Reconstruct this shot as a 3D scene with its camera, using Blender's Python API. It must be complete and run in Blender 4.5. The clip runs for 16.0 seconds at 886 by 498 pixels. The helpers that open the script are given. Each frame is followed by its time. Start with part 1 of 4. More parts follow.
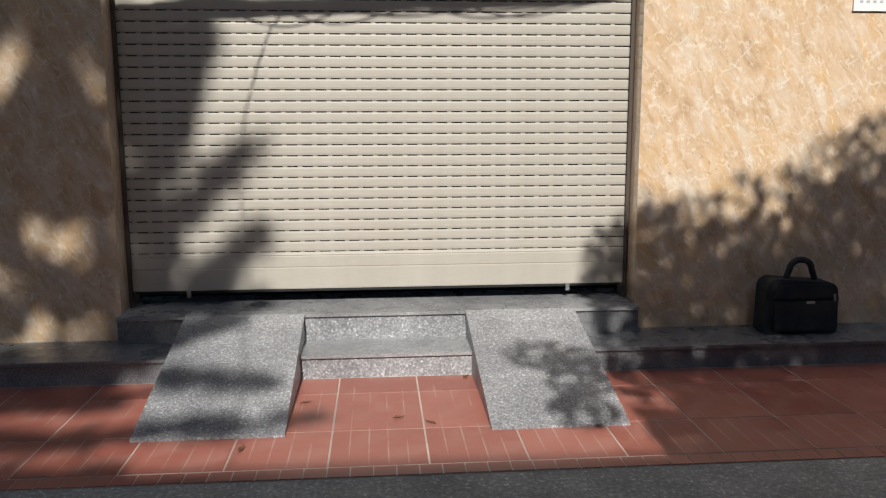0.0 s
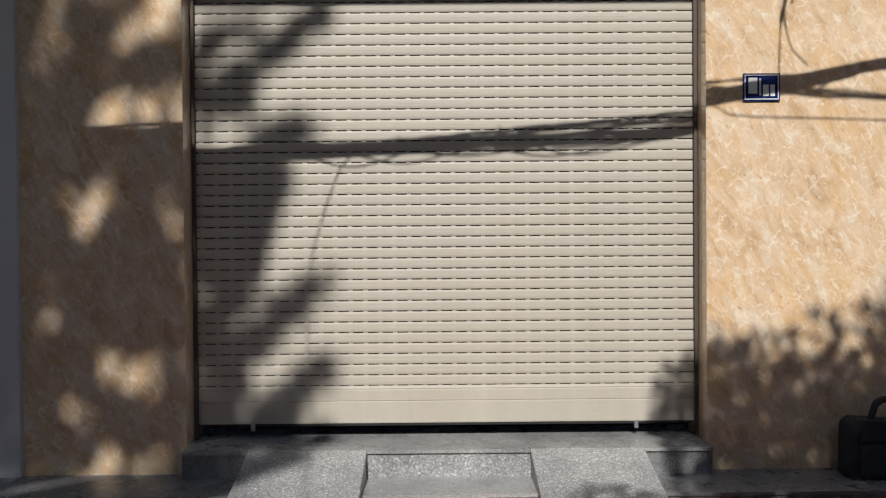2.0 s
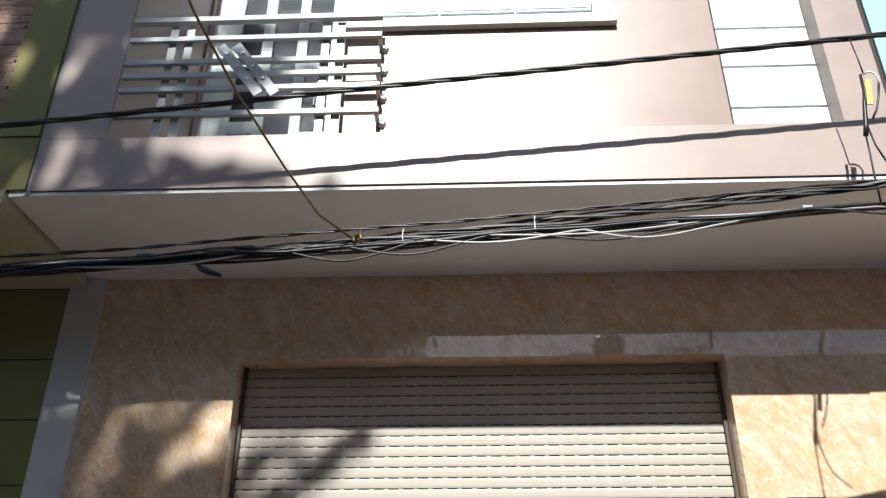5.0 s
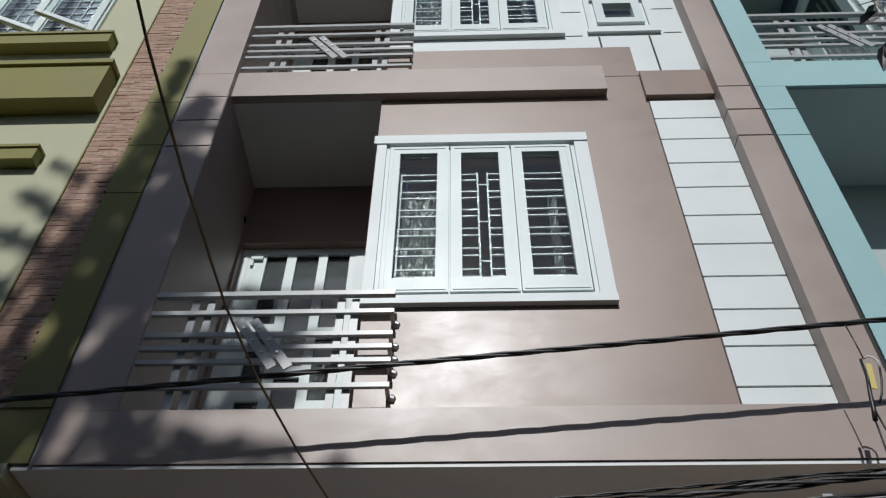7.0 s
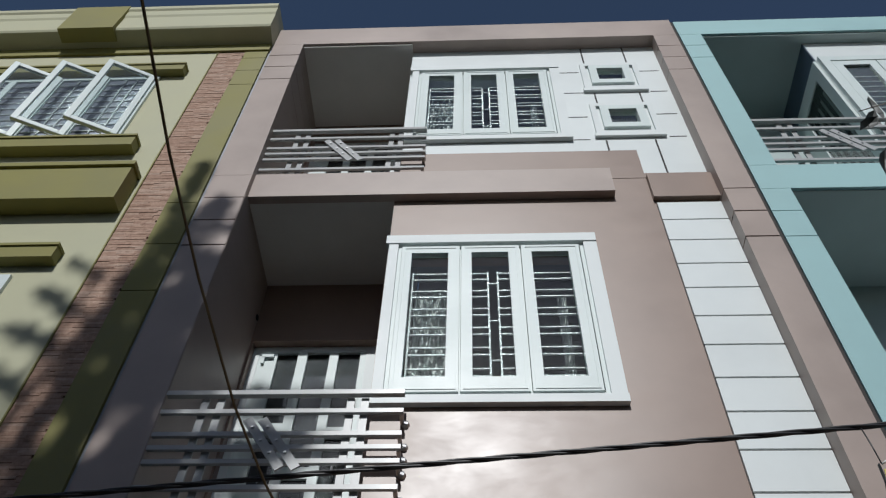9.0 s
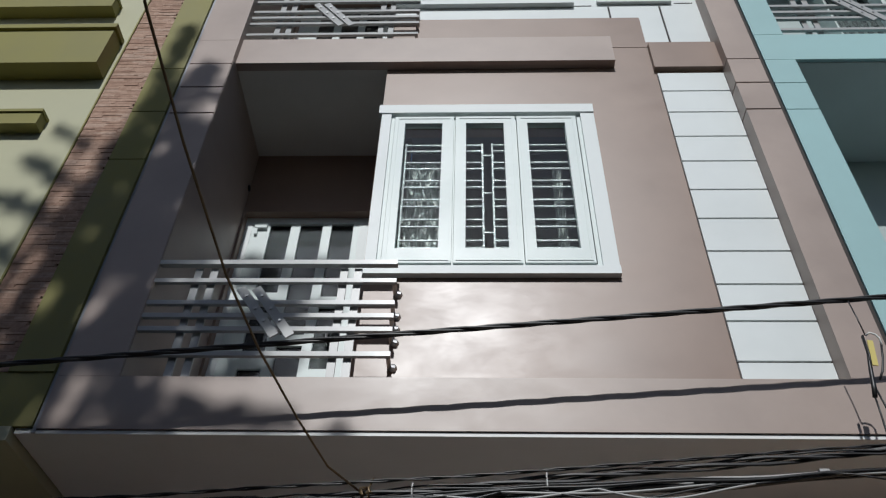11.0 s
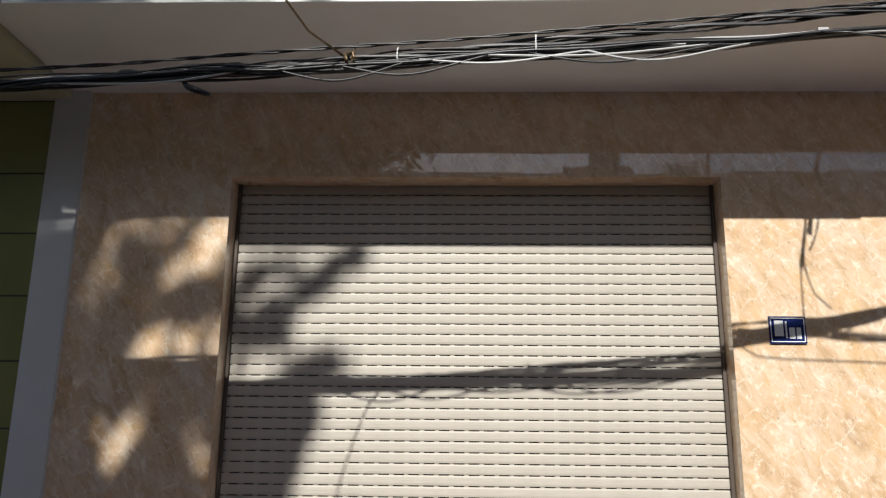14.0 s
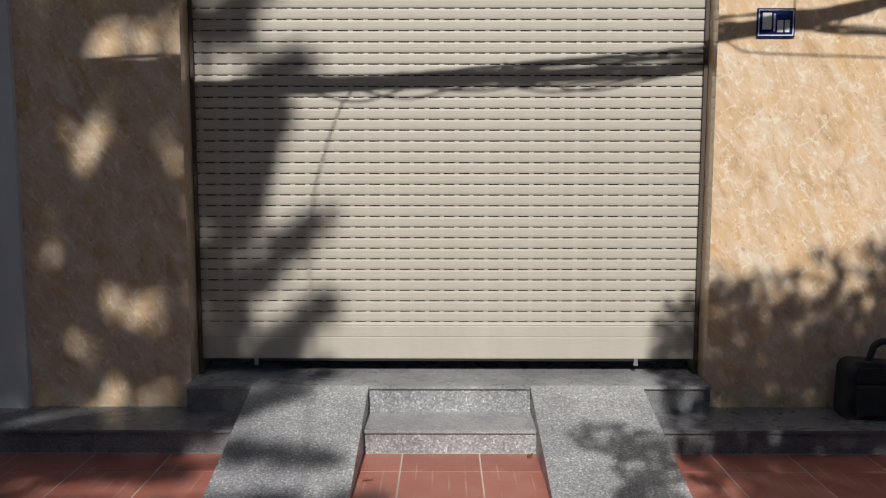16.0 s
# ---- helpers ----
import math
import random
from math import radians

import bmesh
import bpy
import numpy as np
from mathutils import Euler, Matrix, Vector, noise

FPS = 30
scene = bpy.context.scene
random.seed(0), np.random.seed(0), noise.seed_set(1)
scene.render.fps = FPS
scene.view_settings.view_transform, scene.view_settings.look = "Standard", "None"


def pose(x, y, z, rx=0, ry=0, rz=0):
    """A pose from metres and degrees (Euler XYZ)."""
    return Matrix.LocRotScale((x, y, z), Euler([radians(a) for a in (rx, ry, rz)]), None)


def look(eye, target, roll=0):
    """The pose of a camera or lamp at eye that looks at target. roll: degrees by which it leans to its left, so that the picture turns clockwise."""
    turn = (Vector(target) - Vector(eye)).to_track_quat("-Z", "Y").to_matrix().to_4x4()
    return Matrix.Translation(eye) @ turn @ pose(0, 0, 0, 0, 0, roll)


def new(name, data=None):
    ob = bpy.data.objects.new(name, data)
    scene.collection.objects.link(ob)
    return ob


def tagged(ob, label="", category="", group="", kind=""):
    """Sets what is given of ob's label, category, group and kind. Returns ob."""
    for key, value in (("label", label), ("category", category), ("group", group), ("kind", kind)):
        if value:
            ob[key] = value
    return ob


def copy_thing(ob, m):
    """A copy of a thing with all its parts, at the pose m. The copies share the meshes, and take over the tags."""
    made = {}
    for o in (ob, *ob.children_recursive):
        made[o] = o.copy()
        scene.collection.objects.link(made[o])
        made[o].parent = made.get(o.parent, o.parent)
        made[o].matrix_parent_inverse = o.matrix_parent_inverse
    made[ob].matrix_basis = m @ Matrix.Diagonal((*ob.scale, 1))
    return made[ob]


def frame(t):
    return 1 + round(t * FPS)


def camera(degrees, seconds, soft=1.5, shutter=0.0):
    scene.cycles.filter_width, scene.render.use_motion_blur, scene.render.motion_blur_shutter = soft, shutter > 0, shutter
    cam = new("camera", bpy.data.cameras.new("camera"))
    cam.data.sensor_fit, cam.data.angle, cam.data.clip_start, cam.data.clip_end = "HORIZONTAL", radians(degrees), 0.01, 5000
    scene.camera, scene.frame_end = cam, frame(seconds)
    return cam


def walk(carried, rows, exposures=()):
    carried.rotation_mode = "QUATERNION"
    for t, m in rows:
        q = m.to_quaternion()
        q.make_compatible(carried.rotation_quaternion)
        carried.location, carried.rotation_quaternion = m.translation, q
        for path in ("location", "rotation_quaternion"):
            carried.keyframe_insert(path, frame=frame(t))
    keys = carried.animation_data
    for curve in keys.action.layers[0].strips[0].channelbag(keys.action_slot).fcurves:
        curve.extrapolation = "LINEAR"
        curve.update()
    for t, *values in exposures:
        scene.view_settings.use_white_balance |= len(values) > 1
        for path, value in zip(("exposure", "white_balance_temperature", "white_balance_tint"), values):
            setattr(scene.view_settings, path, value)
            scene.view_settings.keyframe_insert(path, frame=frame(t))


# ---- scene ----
cam = camera(57.82, 16.0, soft=1.25)
PATH = [
    (0, (-0.029, -4.600, 1.370), (0.292, -0.664, 0.739), -0.18),
    (0.5, (-0.039, -4.592, 1.404), (-0.106, -0.644, 0.767), 0.21),
    (1, (-0.032, -4.586, 1.420), (-0.013, -0.620, 0.907), 0.17),
    (1.5, (-0.023, -4.587, 1.447), (0.002, -0.598, 1.150), -0.41),
    (2, (-0.030, -4.594, 1.473), (-0.017, -0.595, 1.421), -0.49),
    (2.5, (-0.044, -4.617, 1.485), (-0.052, -0.622, 1.688), -0.47),
    (3, (-0.059, -4.642, 1.495), (-0.076, -0.680, 2.046), -0.77),
    (3.5, (-0.057, -4.661, 1.532), (-0.121, -0.752, 2.381), -1.32),
    (4, (-0.056, -4.661, 1.529), (-0.168, -0.841, 2.710), -0.67),
    (4.5, (-0.046, -4.674, 1.537), (-0.184, -0.975, 3.052), -0.09),
    (5, (-0.038, -4.694, 1.547), (-0.176, -1.154, 3.404), 0.04),
    (7.5, (-0.109, -4.850, 1.631), (-0.213, -2.206, 4.630), 0.80),
    (8, (-0.079, -4.863, 1.613), (-0.230, -2.381, 4.746), 1.78),
    (8.2, (-0.078, -4.868, 1.598), (-0.244, -2.442, 4.774), 2.11),
    (10.3, (-0.101, -4.839, 1.620), (-0.255, -2.198, 4.620), 1.97),
    (10.5, (-0.096, -4.832, 1.630), (-0.249, -2.119, 4.565), 1.88),
    (11, (-0.084, -4.818, 1.630), (-0.222, -1.913, 4.377), 1.81),
    (11.5, (-0.078, -4.750, 1.624), (-0.181, -1.654, 4.155), 1.44),
    (12, (-0.110, -4.740, 1.630), (-0.165, -1.442, 3.892), 0.72),
    (12.5, (-0.117, -4.713, 1.613), (-0.166, -1.252, 3.617), 0.65),
    (13, (-0.099, -4.690, 1.624), (-0.169, -1.065, 3.312), 1.15),
    (13.5, (-0.082, -4.676, 1.627), (-0.168, -0.909, 2.967), 0.88),
    (14, (-0.038, -4.670, 1.633), (-0.160, -0.790, 2.601), 0.64),
    (14.5, (-0.007, -4.655, 1.618), (-0.134, -0.702, 2.219), 0.76),
    (15, (-0.018, -4.637, 1.601), (-0.111, -0.645, 1.847), 0.59),
    (15.5, (-0.032, -4.581, 1.575), (-0.062, -0.582, 1.462), 0.40),
    (16, (-0.023, -4.561, 1.549), (-0.030, -0.584, 1.122), 0.04),
]
walk(cam, [(t, look(eye, target, roll)) for t, eye, target, roll in PATH], exposures=[
    (0.0, 0.14, 6250, 10), (1.0, 0.16, 6250, 10), (1.5, 0.14, 6250, 10), (2.0, -0.01, 6300, 10), (3.0, -0.11, 6350, 10), (3.5, -0.05, 6300, 10), (4.0, 0.40, 6200, 10), (4.5, 0.60, 6150, 10), (5.0, 0.69, 6100, 10), (5.6, 0.32, 6000, 10),
    (7.3, -0.70, 5900, 9), (11.0, -0.70, 5900, 9), (11.8, -0.50, 6000, 9), (12.5, -0.16, 6100, 10), (13.0, 0.15, 6150, 10), (13.5, 0.52, 6200, 10), (14.0, 0.42, 6250, 10), (14.5, 0.20, 6300, 10), (15.0, -0.04, 6300, 10), (16.0, -0.04, 6250, 10),
])

# ---- light ----
SUN_WAY = Vector((0.04, 1.0, -0.769)).normalized()
world = bpy.data.worlds.new("sky")
scene.world = world
world.use_nodes = True
wn = world.node_tree
sky = wn.nodes.new("ShaderNodeTexSky")
sky.sky_type = "NISHITA"
sky.sun_disc = False
sky.sun_elevation = radians(37.5)
sky.sun_rotation = radians(182.3)
sky.air_density, sky.dust_density, sky.ozone_density = 1.0, 1.0, 1.2
wn.nodes["Background"].inputs["Strength"].default_value = 0.068
wn.links.new(sky.outputs["Color"], wn.nodes["Background"].inputs["Color"])
sun_data = bpy.data.lights.new("sun", "SUN")
sun_data.energy, sun_data.angle, sun_data.color = 4.65, radians(0.62), (1.0, 0.95, 0.87)
sun = new("sun", sun_data)
sun.matrix_world = look((0, -30, 24), Vector((0, -30, 24)) + SUN_WAY)


# ---- materials ----
def material(name, base, rough=0.6, metal=0.0, coat=0.0, spec=0.5):
    m = bpy.data.materials.new(name)
    m.use_nodes = True
    b = m.node_tree.nodes["Principled BSDF"]
    b.inputs["Base Color"].default_value = (*base, 1)
    b.inputs["Roughness"].default_value = rough
    b.inputs["Metallic"].default_value = metal
    b.inputs["Coat Weight"].default_value = coat
    b.inputs["Coat Roughness"].default_value = 0.06
    b.inputs["Specular IOR Level"].default_value = spec
    return m


def node(m, kind, **values):
    n = m.node_tree.nodes.new(kind)
    for key, value in values.items():
        n.inputs[key.replace("_", " ")].default_value = value
    return n


def link(m, a, b):
    m.node_tree.links.new(a, b)


def coords(m, scale=(1, 1, 1), rot=(0, 0, 0)):
    tc = m.node_tree.nodes.new("ShaderNodeTexCoord")
    mp = m.node_tree.nodes.new("ShaderNodeMapping")
    mp.inputs["Scale"].default_value = scale
    mp.inputs["Rotation"].default_value = rot
    link(m, tc.outputs["Object"], mp.inputs["Vector"])
    return mp.outputs["Vector"]


def ramp(m, fac, stops):
    r = m.node_tree.nodes.new("ShaderNodeValToRGB")
    e = r.color_ramp.elements
    while len(e) < len(stops):
        e.new(0.5)
    for el, (p, c) in zip(e, stops):
        el.position = p
        el.color = (*c, 1) if len(c) == 3 else c
    link(m, fac, r.inputs["Fac"])
    return r.outputs["Color"]


def mix(m, fac, a, b, mode="MIX"):
    n = m.node_tree.nodes.new("ShaderNodeMix")
    n.data_type, n.blend_type = "RGBA", mode
    for sock, v in ((n.inputs[0], fac), (n.inputs[6], a), (n.inputs[7], b)):
        if isinstance(v, (int, float)):
            sock.default_value = v
        elif isinstance(v, tuple):
            sock.default_value = (*v, 1)
        else:
            link(m, v, sock)
    return n.outputs[2]


def noise_fac(m, vec, scale, detail=4.0, rough=0.6, distort=0.0):
    n = node(m, "ShaderNodeTexNoise", Scale=scale, Detail=detail, Roughness=rough, Distortion=distort)
    link(m, vec, n.inputs["Vector"])
    return n.outputs["Fac"]


def bump(m, height, strength=0.2, distance=0.01):
    n = node(m, "ShaderNodeBump", Strength=strength, Distance=distance)
    link(m, height, n.inputs["Height"])
    link(m, n.outputs["Normal"], m.node_tree.nodes["Principled BSDF"].inputs["Normal"])


def base_of(m, colour):
    link(m, colour, m.node_tree.nodes["Principled BSDF"].inputs["Base Color"])


def rough_of(m, fac, lo, hi):
    n = node(m, "ShaderNodeMapRange", From_Min=0.3, From_Max=0.7, To_Min=lo, To_Max=hi)
    link(m, fac, n.inputs["Value"])
    link(m, n.outputs["Result"], m.node_tree.nodes["Principled BSDF"].inputs["Roughness"])


def painted(name, c, rough=0.5, var=0.12, coat=0.0, grain=70.0):
    """Wall paint with soft stains, roller grain and slight unevenness."""
    m = material(name, c, rough, coat=coat)
    v = coords(m)
    big = noise_fac(m, v, 1.3, 5)
    fine = noise_fac(m, v, grain, 3)
    dark = tuple(x * (1 - var * 1.3) for x in c)
    light = tuple(min(0.92, x * (1 + var * 0.6)) for x in c)
    base_of(m, ramp(m, big, [(0.3, dark), (0.7, light)]))
    rough_of(m, big, rough * 0.85, min(1, rough * 1.2))
    bump(m, mix(m, 0.35, fine, big), 0.06, 0.006)
    return m


def trowelled(name, c, rough, spec):
    """Glossy skim coat: uneven sheen in short sweeps, faint waves."""
    m = material(name, c, rough, spec=spec)
    v = coords(m)
    big = noise_fac(m, v, 1.1, 5)
    sweep = noise_fac(m, coords(m, (1.6, 1.6, 3.2), (0, 0.5, 0)), 1.5, 5, 0.62, 0.4)
    fine = noise_fac(m, v, 26.0, 3)
    base_of(m, ramp(m, big, [(0.3, tuple(x * 0.84 for x in c)), (0.7, tuple(x * 1.08 for x in c))]))
    rough_of(m, mix(m, 0.5, big, sweep), rough * 0.86, rough * 1.24)
    bump(m, mix(m, 0.5, big, fine), 0.035, 0.006)
    return m


def marble():
    m = material("marble_tile", (0.6, 0.43, 0.26), 0.3, coat=1.0)
    v = coords(m)
    turn = coords(m, (1, 1, 1), (0, radians(32), 0))
    mp = m.node_tree.nodes.new("ShaderNodeMapping")
    mp.inputs["Scale"].default_value = (1.0, 1.0, 0.45)
    link(m, turn, mp.inputs["Vector"])
    vs = mp.outputs["Vector"]
    cloud = noise_fac(m, vs, 11, 8, 0.68, 0.7)
    c = ramp(m, cloud, [(0.29, (0.46, 0.295, 0.165)), (0.43, (0.61, 0.425, 0.257)), (0.56, (0.70, 0.52, 0.355)), (0.70, (0.78, 0.65, 0.495))])
    ochre = noise_fac(m, vs, 6.5, 6, 0.65, 0.8)
    c = mix(m, ramp(m, ochre, [(0.50, (0, 0, 0)), (0.70, (0.55, 0.55, 0.55))]), c, (0.72, 0.44, 0.18))
    pale = noise_fac(m, vs, 8.0, 5, 0.6, 0.6)
    c = mix(m, ramp(m, pale, [(0.53, (0, 0, 0)), (0.66, (0.5, 0.5, 0.5))]), c, (0.74, 0.66, 0.54))
    warp = noise_fac(m, vs, 9, 5)
    wv = m.node_tree.nodes.new("ShaderNodeVectorMath")
    wv.operation = "MULTIPLY_ADD"
    comb = m.node_tree.nodes.new("ShaderNodeCombineXYZ")
    for i in range(3):
        link(m, warp, comb.inputs[i])
    link(m, comb.outputs["Vector"], wv.inputs[0])
    wv.inputs[1].default_value = (0.34, 0.10, 0.28)
    link(m, v, wv.inputs[2])
    vo = node(m, "ShaderNodeTexVoronoi", Scale=11.0)
    vo.feature = "DISTANCE_TO_EDGE"
    link(m, wv.outputs["Vector"], vo.inputs["Vector"])
    vein = ramp(m, vo.outputs["Distance"], [(0.0, (0.48, 0.48, 0.48)), (0.03, (0.3, 0.3, 0.3)), (0.08, (0, 0, 0))])
    part_fac = ramp(m, noise_fac(m, v, 13, 4), [(0.45, (0, 0, 0)), (0.6, (1, 1, 1))])
    vein = mix(m, 1.0, vein, part_fac, "MULTIPLY")
    c = mix(m, vein, c, (0.92, 0.87, 0.74))
    fleck = noise_fac(m, vs, 30, 4, 0.6, 0.6)
    c = mix(m, ramp(m, fleck, [(0.57, (0, 0, 0)), (0.68, (0.5, 0.5, 0.5))]), c, (0.88, 0.82, 0.69))
    speck = noise_fac(m, vs, 46, 4, 0.6, 0.5)
    c = mix(m, ramp(m, speck, [(0.30, (0.6, 0.6, 0.6)), (0.38, (0, 0, 0))]), c, (0.34, 0.22, 0.13))
    base_of(m, c)
    rough_of(m, noise_fac(m, v, 2.0, 4), 0.25, 0.4)
    m.node_tree.nodes["Principled BSDF"].inputs["Coat Roughness"].default_value = 0.02
    m.node_tree.nodes["Principled BSDF"].inputs["Coat IOR"].default_value = 1.72
    bump(m, noise_fac(m, v, 22, 4), 0.006, 0.003)
    return m


def granite(name, dark, light, rough=0.45, scale=170.0):
    m = material(name, light, rough)
    v = coords(m)
    sp = noise_fac(m, v, scale, 2, 0.7)
    c = ramp(m, sp, [(0.36, dark), (0.5, tuple((a + b) / 2 for a, b in zip(dark, light))), (0.62, light), (0.72, tuple(min(0.9, x * 2.0) for x in light))])
    stain = ramp(m, noise_fac(m, v, 3.0, 6), [(0.3, (0.62, 0.62, 0.64)), (0.65, (1, 1, 1))])
    base_of(m, mix(m, 1.0, c, stain, "MULTIPLY"))
    rough_of(m, noise_fac(m, v, 9, 4), rough * 0.7, rough * 1.35)
    bump(m, sp, 0.25, 0.003)
    return m


def red_tile():
    m = material("red_tile", (0.4, 0.11, 0.07), 0.45)
    v = coords(m)
    info = m.node_tree.nodes.new("ShaderNodeObjectInfo")
    c = ramp(m, info.outputs["Random"], [(0.0, (0.30, 0.095, 0.068)), (1.0, (0.37, 0.13, 0.095))])
    worn = noise_fac(m, v, 6, 6, 0.65)
    c = mix(m, ramp(m, worn, [(0.45, (0, 0, 0)), (0.75, (0.45, 0.45, 0.45))]), c, (0.44, 0.27, 0.22))
    dirt = noise_fac(m, v, 2.2, 5)
    c = mix(m, ramp(m, dirt, [(0.52, (0, 0, 0)), (0.78, (0.35, 0.35, 0.35))]), c, (0.17, 0.075, 0.055))
    # cast grooves inside each tile, filled with pale dust
    w = node(m, "ShaderNodeTexWave", Scale=1.0 / 0.082 / math.tau * math.pi / 1.0)
    w.wave_type, w.bands_direction = "BANDS", "X"
    w.inputs["Distortion"].default_value = 0.0
    w.inputs["Scale"].default_value = math.tau / 20 / 0.082
    link(m, v, w.inputs["Vector"])
    groove = ramp(m, w.outputs["Fac"], [(0.0, (1, 1, 1)), (0.012, (0.4, 0.4, 0.4)), (0.03, (0, 0, 0))])
    patch = ramp(m, noise_fac(m, v, 3.1, 4), [(0.44, (0, 0, 0)), (0.62, (0.65, 0.65, 0.65))])
    c = mix(m, mix(m, 1.0, groove, patch, "MULTIPLY"), c, (0.5, 0.36, 0.3))
    base_of(m, c)
    rough_of(m, worn, 0.3, 0.6)
    bump(m, worn, 0.12, 0.004)
    return m


def split_brick():
    m = material("split_brick", (0.36, 0.21, 0.14), 0.85)
    info = m.node_tree.nodes.new("ShaderNodeNewGeometry")
    c = ramp(m, info.outputs["Random Per Island"], [(0.0, (0.27, 0.165, 0.12)), (0.35, (0.36, 0.225, 0.165)), (0.7, (0.43, 0.29, 0.22)), (1.0, (0.50, 0.38, 0.31))])
    v = coords(m)
    n = noise_fac(m, v, 30, 5)
    base_of(m, mix(m, 0.5, c, ramp(m, n, [(0.3, (0.24, 0.14, 0.09)), (0.7, (0.5, 0.34, 0.25))])))
    bump(m, n, 0.6, 0.01)
    return m


def asphalt():
    m = material("asphalt", (0.07, 0.07, 0.07), 0.9)
    v = coords(m)
    a = noise_fac(m, v, 140, 3)
    b = noise_fac(m, v, 0.8, 6)
    c = ramp(m, a, [(0.35, (0.11, 0.11, 0.106)), (0.65, (0.215, 0.21, 0.2))])
    base_of(m, mix(m, ramp(m, b, [(0.4, (0, 0, 0)), (0.7, (0.6, 0.6, 0.6))]), c, (0.24, 0.235, 0.222)))
    bump(m, a, 0.5, 0.006)
    return m


def enamel():
    m = material("shutter_enamel", (0.5, 0.46, 0.39), 0.38)
    v = coords(m)
    streak = noise_fac(m, coords(m, (2.5, 2.5, 0.4)), 3, 5)
    fine = noise_fac(m, coords(m, (3, 60, 60)), 5, 3)
    c = ramp(m, streak, [(0.3, (0.405, 0.37, 0.31)), (0.7, (0.46, 0.425, 0.365))])
    base_of(m, mix(m, 0.25, c, ramp(m, fine, [(0.35, (0.37, 0.34, 0.285)), (0.65, (0.485, 0.445, 0.385))])))
    rough_of(m, streak, 0.46, 0.6)
    return m


def glass(name="window_glass"):
    m = material(name, (0.80, 0.87, 0.87), 0.0)
    b = m.node_tree.nodes["Principled BSDF"]
    b.inputs["Transmission Weight"].default_value = 1.0
    b.inputs["IOR"].default_value = 1.5
    return m


def leaf_mat():
    m = material("leaf", (0.06, 0.1, 0.03), 0.5)
    info = m.node_tree.nodes.new("ShaderNodeNewGeometry")
    base_of(m, ramp(m, info.outputs["Random Per Island"], [(0, (0.03, 0.06, 0.018)), (1, (0.085, 0.13, 0.04))]))
    return m


def bark_mat():
    m = material("bark", (0.12, 0.09, 0.07), 0.9)
    n = noise_fac(m, coords(m, (1, 1, 0.25)), 16, 5)
    base_of(m, ramp(m, n, [(0.3, (0.07, 0.05, 0.04)), (0.7, (0.17, 0.13, 0.10))]))
    bump(m, n, 0.6, 0.02)
    return m


def fabric():
    m = material("black_nylon", (0.012, 0.012, 0.014), 0.75)
    v = coords(m)
    n = noise_fac(m, v, 400, 2)
    base_of(m, ramp(m, noise_fac(m, v, 9, 4), [(0.3, (0.014, 0.014, 0.016)), (0.7, (0.030, 0.030, 0.034))]))
    bump(m, n, 0.4, 0.002)
    return m


MARBLE = marble()
MAUVE = trowelled("mauve_paint", (0.375, 0.298, 0.258), 0.40, 0.6)
BROWN = trowelled("brown_gloss_paint", (0.25, 0.17, 0.128), 0.388, 0.72)
WHITE = painted("white_paint", (0.70, 0.74, 0.735), 0.46, 0.05)
GREY = painted("grey_paint", (0.47, 0.48, 0.50), 0.6, 0.08)
BALCONY = painted("balcony_ceiling_paint", (0.74, 0.715, 0.68), 0.6, 0.06)
SOFFIT = painted("soffit_paint", (0.77, 0.78, 0.775), 0.5, 0.05)
CREAM = painted("cream_paint", (0.47, 0.46, 0.31), 0.65, 0.06)
OLIVE = painted("olive_paint", (0.23, 0.21, 0.055), 0.6, 0.12)
GREEN_TILE = painted("green_gloss_tile", (0.22, 0.225, 0.08), 0.12, 0.1, coat=0.6)
TEAL = painted("teal_paint", (0.33, 0.52, 0.53), 0.6, 0.06)
TEAL_DARK = painted("grey_teal_paint", (0.43, 0.50, 0.495), 0.6, 0.06)
PVC = painted("white_pvc", (0.64, 0.71, 0.695), 0.42, 0.04, grain=30)
STEEL_WHITE = painted("white_enamelled_steel", (0.42, 0.425, 0.42), 0.3, 0.06)
# darker copy of the white steel: dimming by the glass put into colour
GRILLE = painted("glass_dimmed_white_steel", (0.30, 0.325, 0.32), 0.5, 0.1)
JOINT = material("dark_joint", (0.05, 0.045, 0.042), 0.9)
GRANITE = granite("light_granite", (0.20, 0.20, 0.203), (0.44, 0.44, 0.44), 0.4, 90.0)
SLAB = granite("dark_granite", (0.10, 0.10, 0.104), (0.29, 0.29, 0.295), 0.3)
POLISHED = granite("polished_granite", (0.22, 0.22, 0.22), (0.42, 0.42, 0.415), 0.28, 200.0)
TILE = red_tile()
BRICK = split_brick()
ASPHALT = asphalt()
ENAMEL = enamel()
# near-black colour that stands in for the shade of unlit interiors
DARK = material("unlit_interior_black", (0.02, 0.02, 0.022), 0.9)
# dark grey-green holds the room's dimness and the veil on the glass
ROOM = painted("unlit_room_grey", (0.17, 0.185, 0.18), 0.9, 0.1)
GLASS = glass()
RUBBER = material("black_cable", (0.016, 0.016, 0.017), 0.42)
GREY_CABLE = material("grey_cable", (0.40, 0.40, 0.395), 0.38)
YELLOW = material("yellow_tag", (0.62, 0.52, 0.16), 0.6)
TIE = material("white_plastic", (0.7, 0.7, 0.68), 0.5)
WIRE = material("bronze_wire", (0.17, 0.12, 0.06), 0.5, metal=0.4)
BLUE = material("blue_enamel", (0.012, 0.022, 0.11), 0.18, coat=0.6)
SIGN_WHITE = material("sign_white", (0.78, 0.78, 0.76), 0.35)
NYLON = fabric()
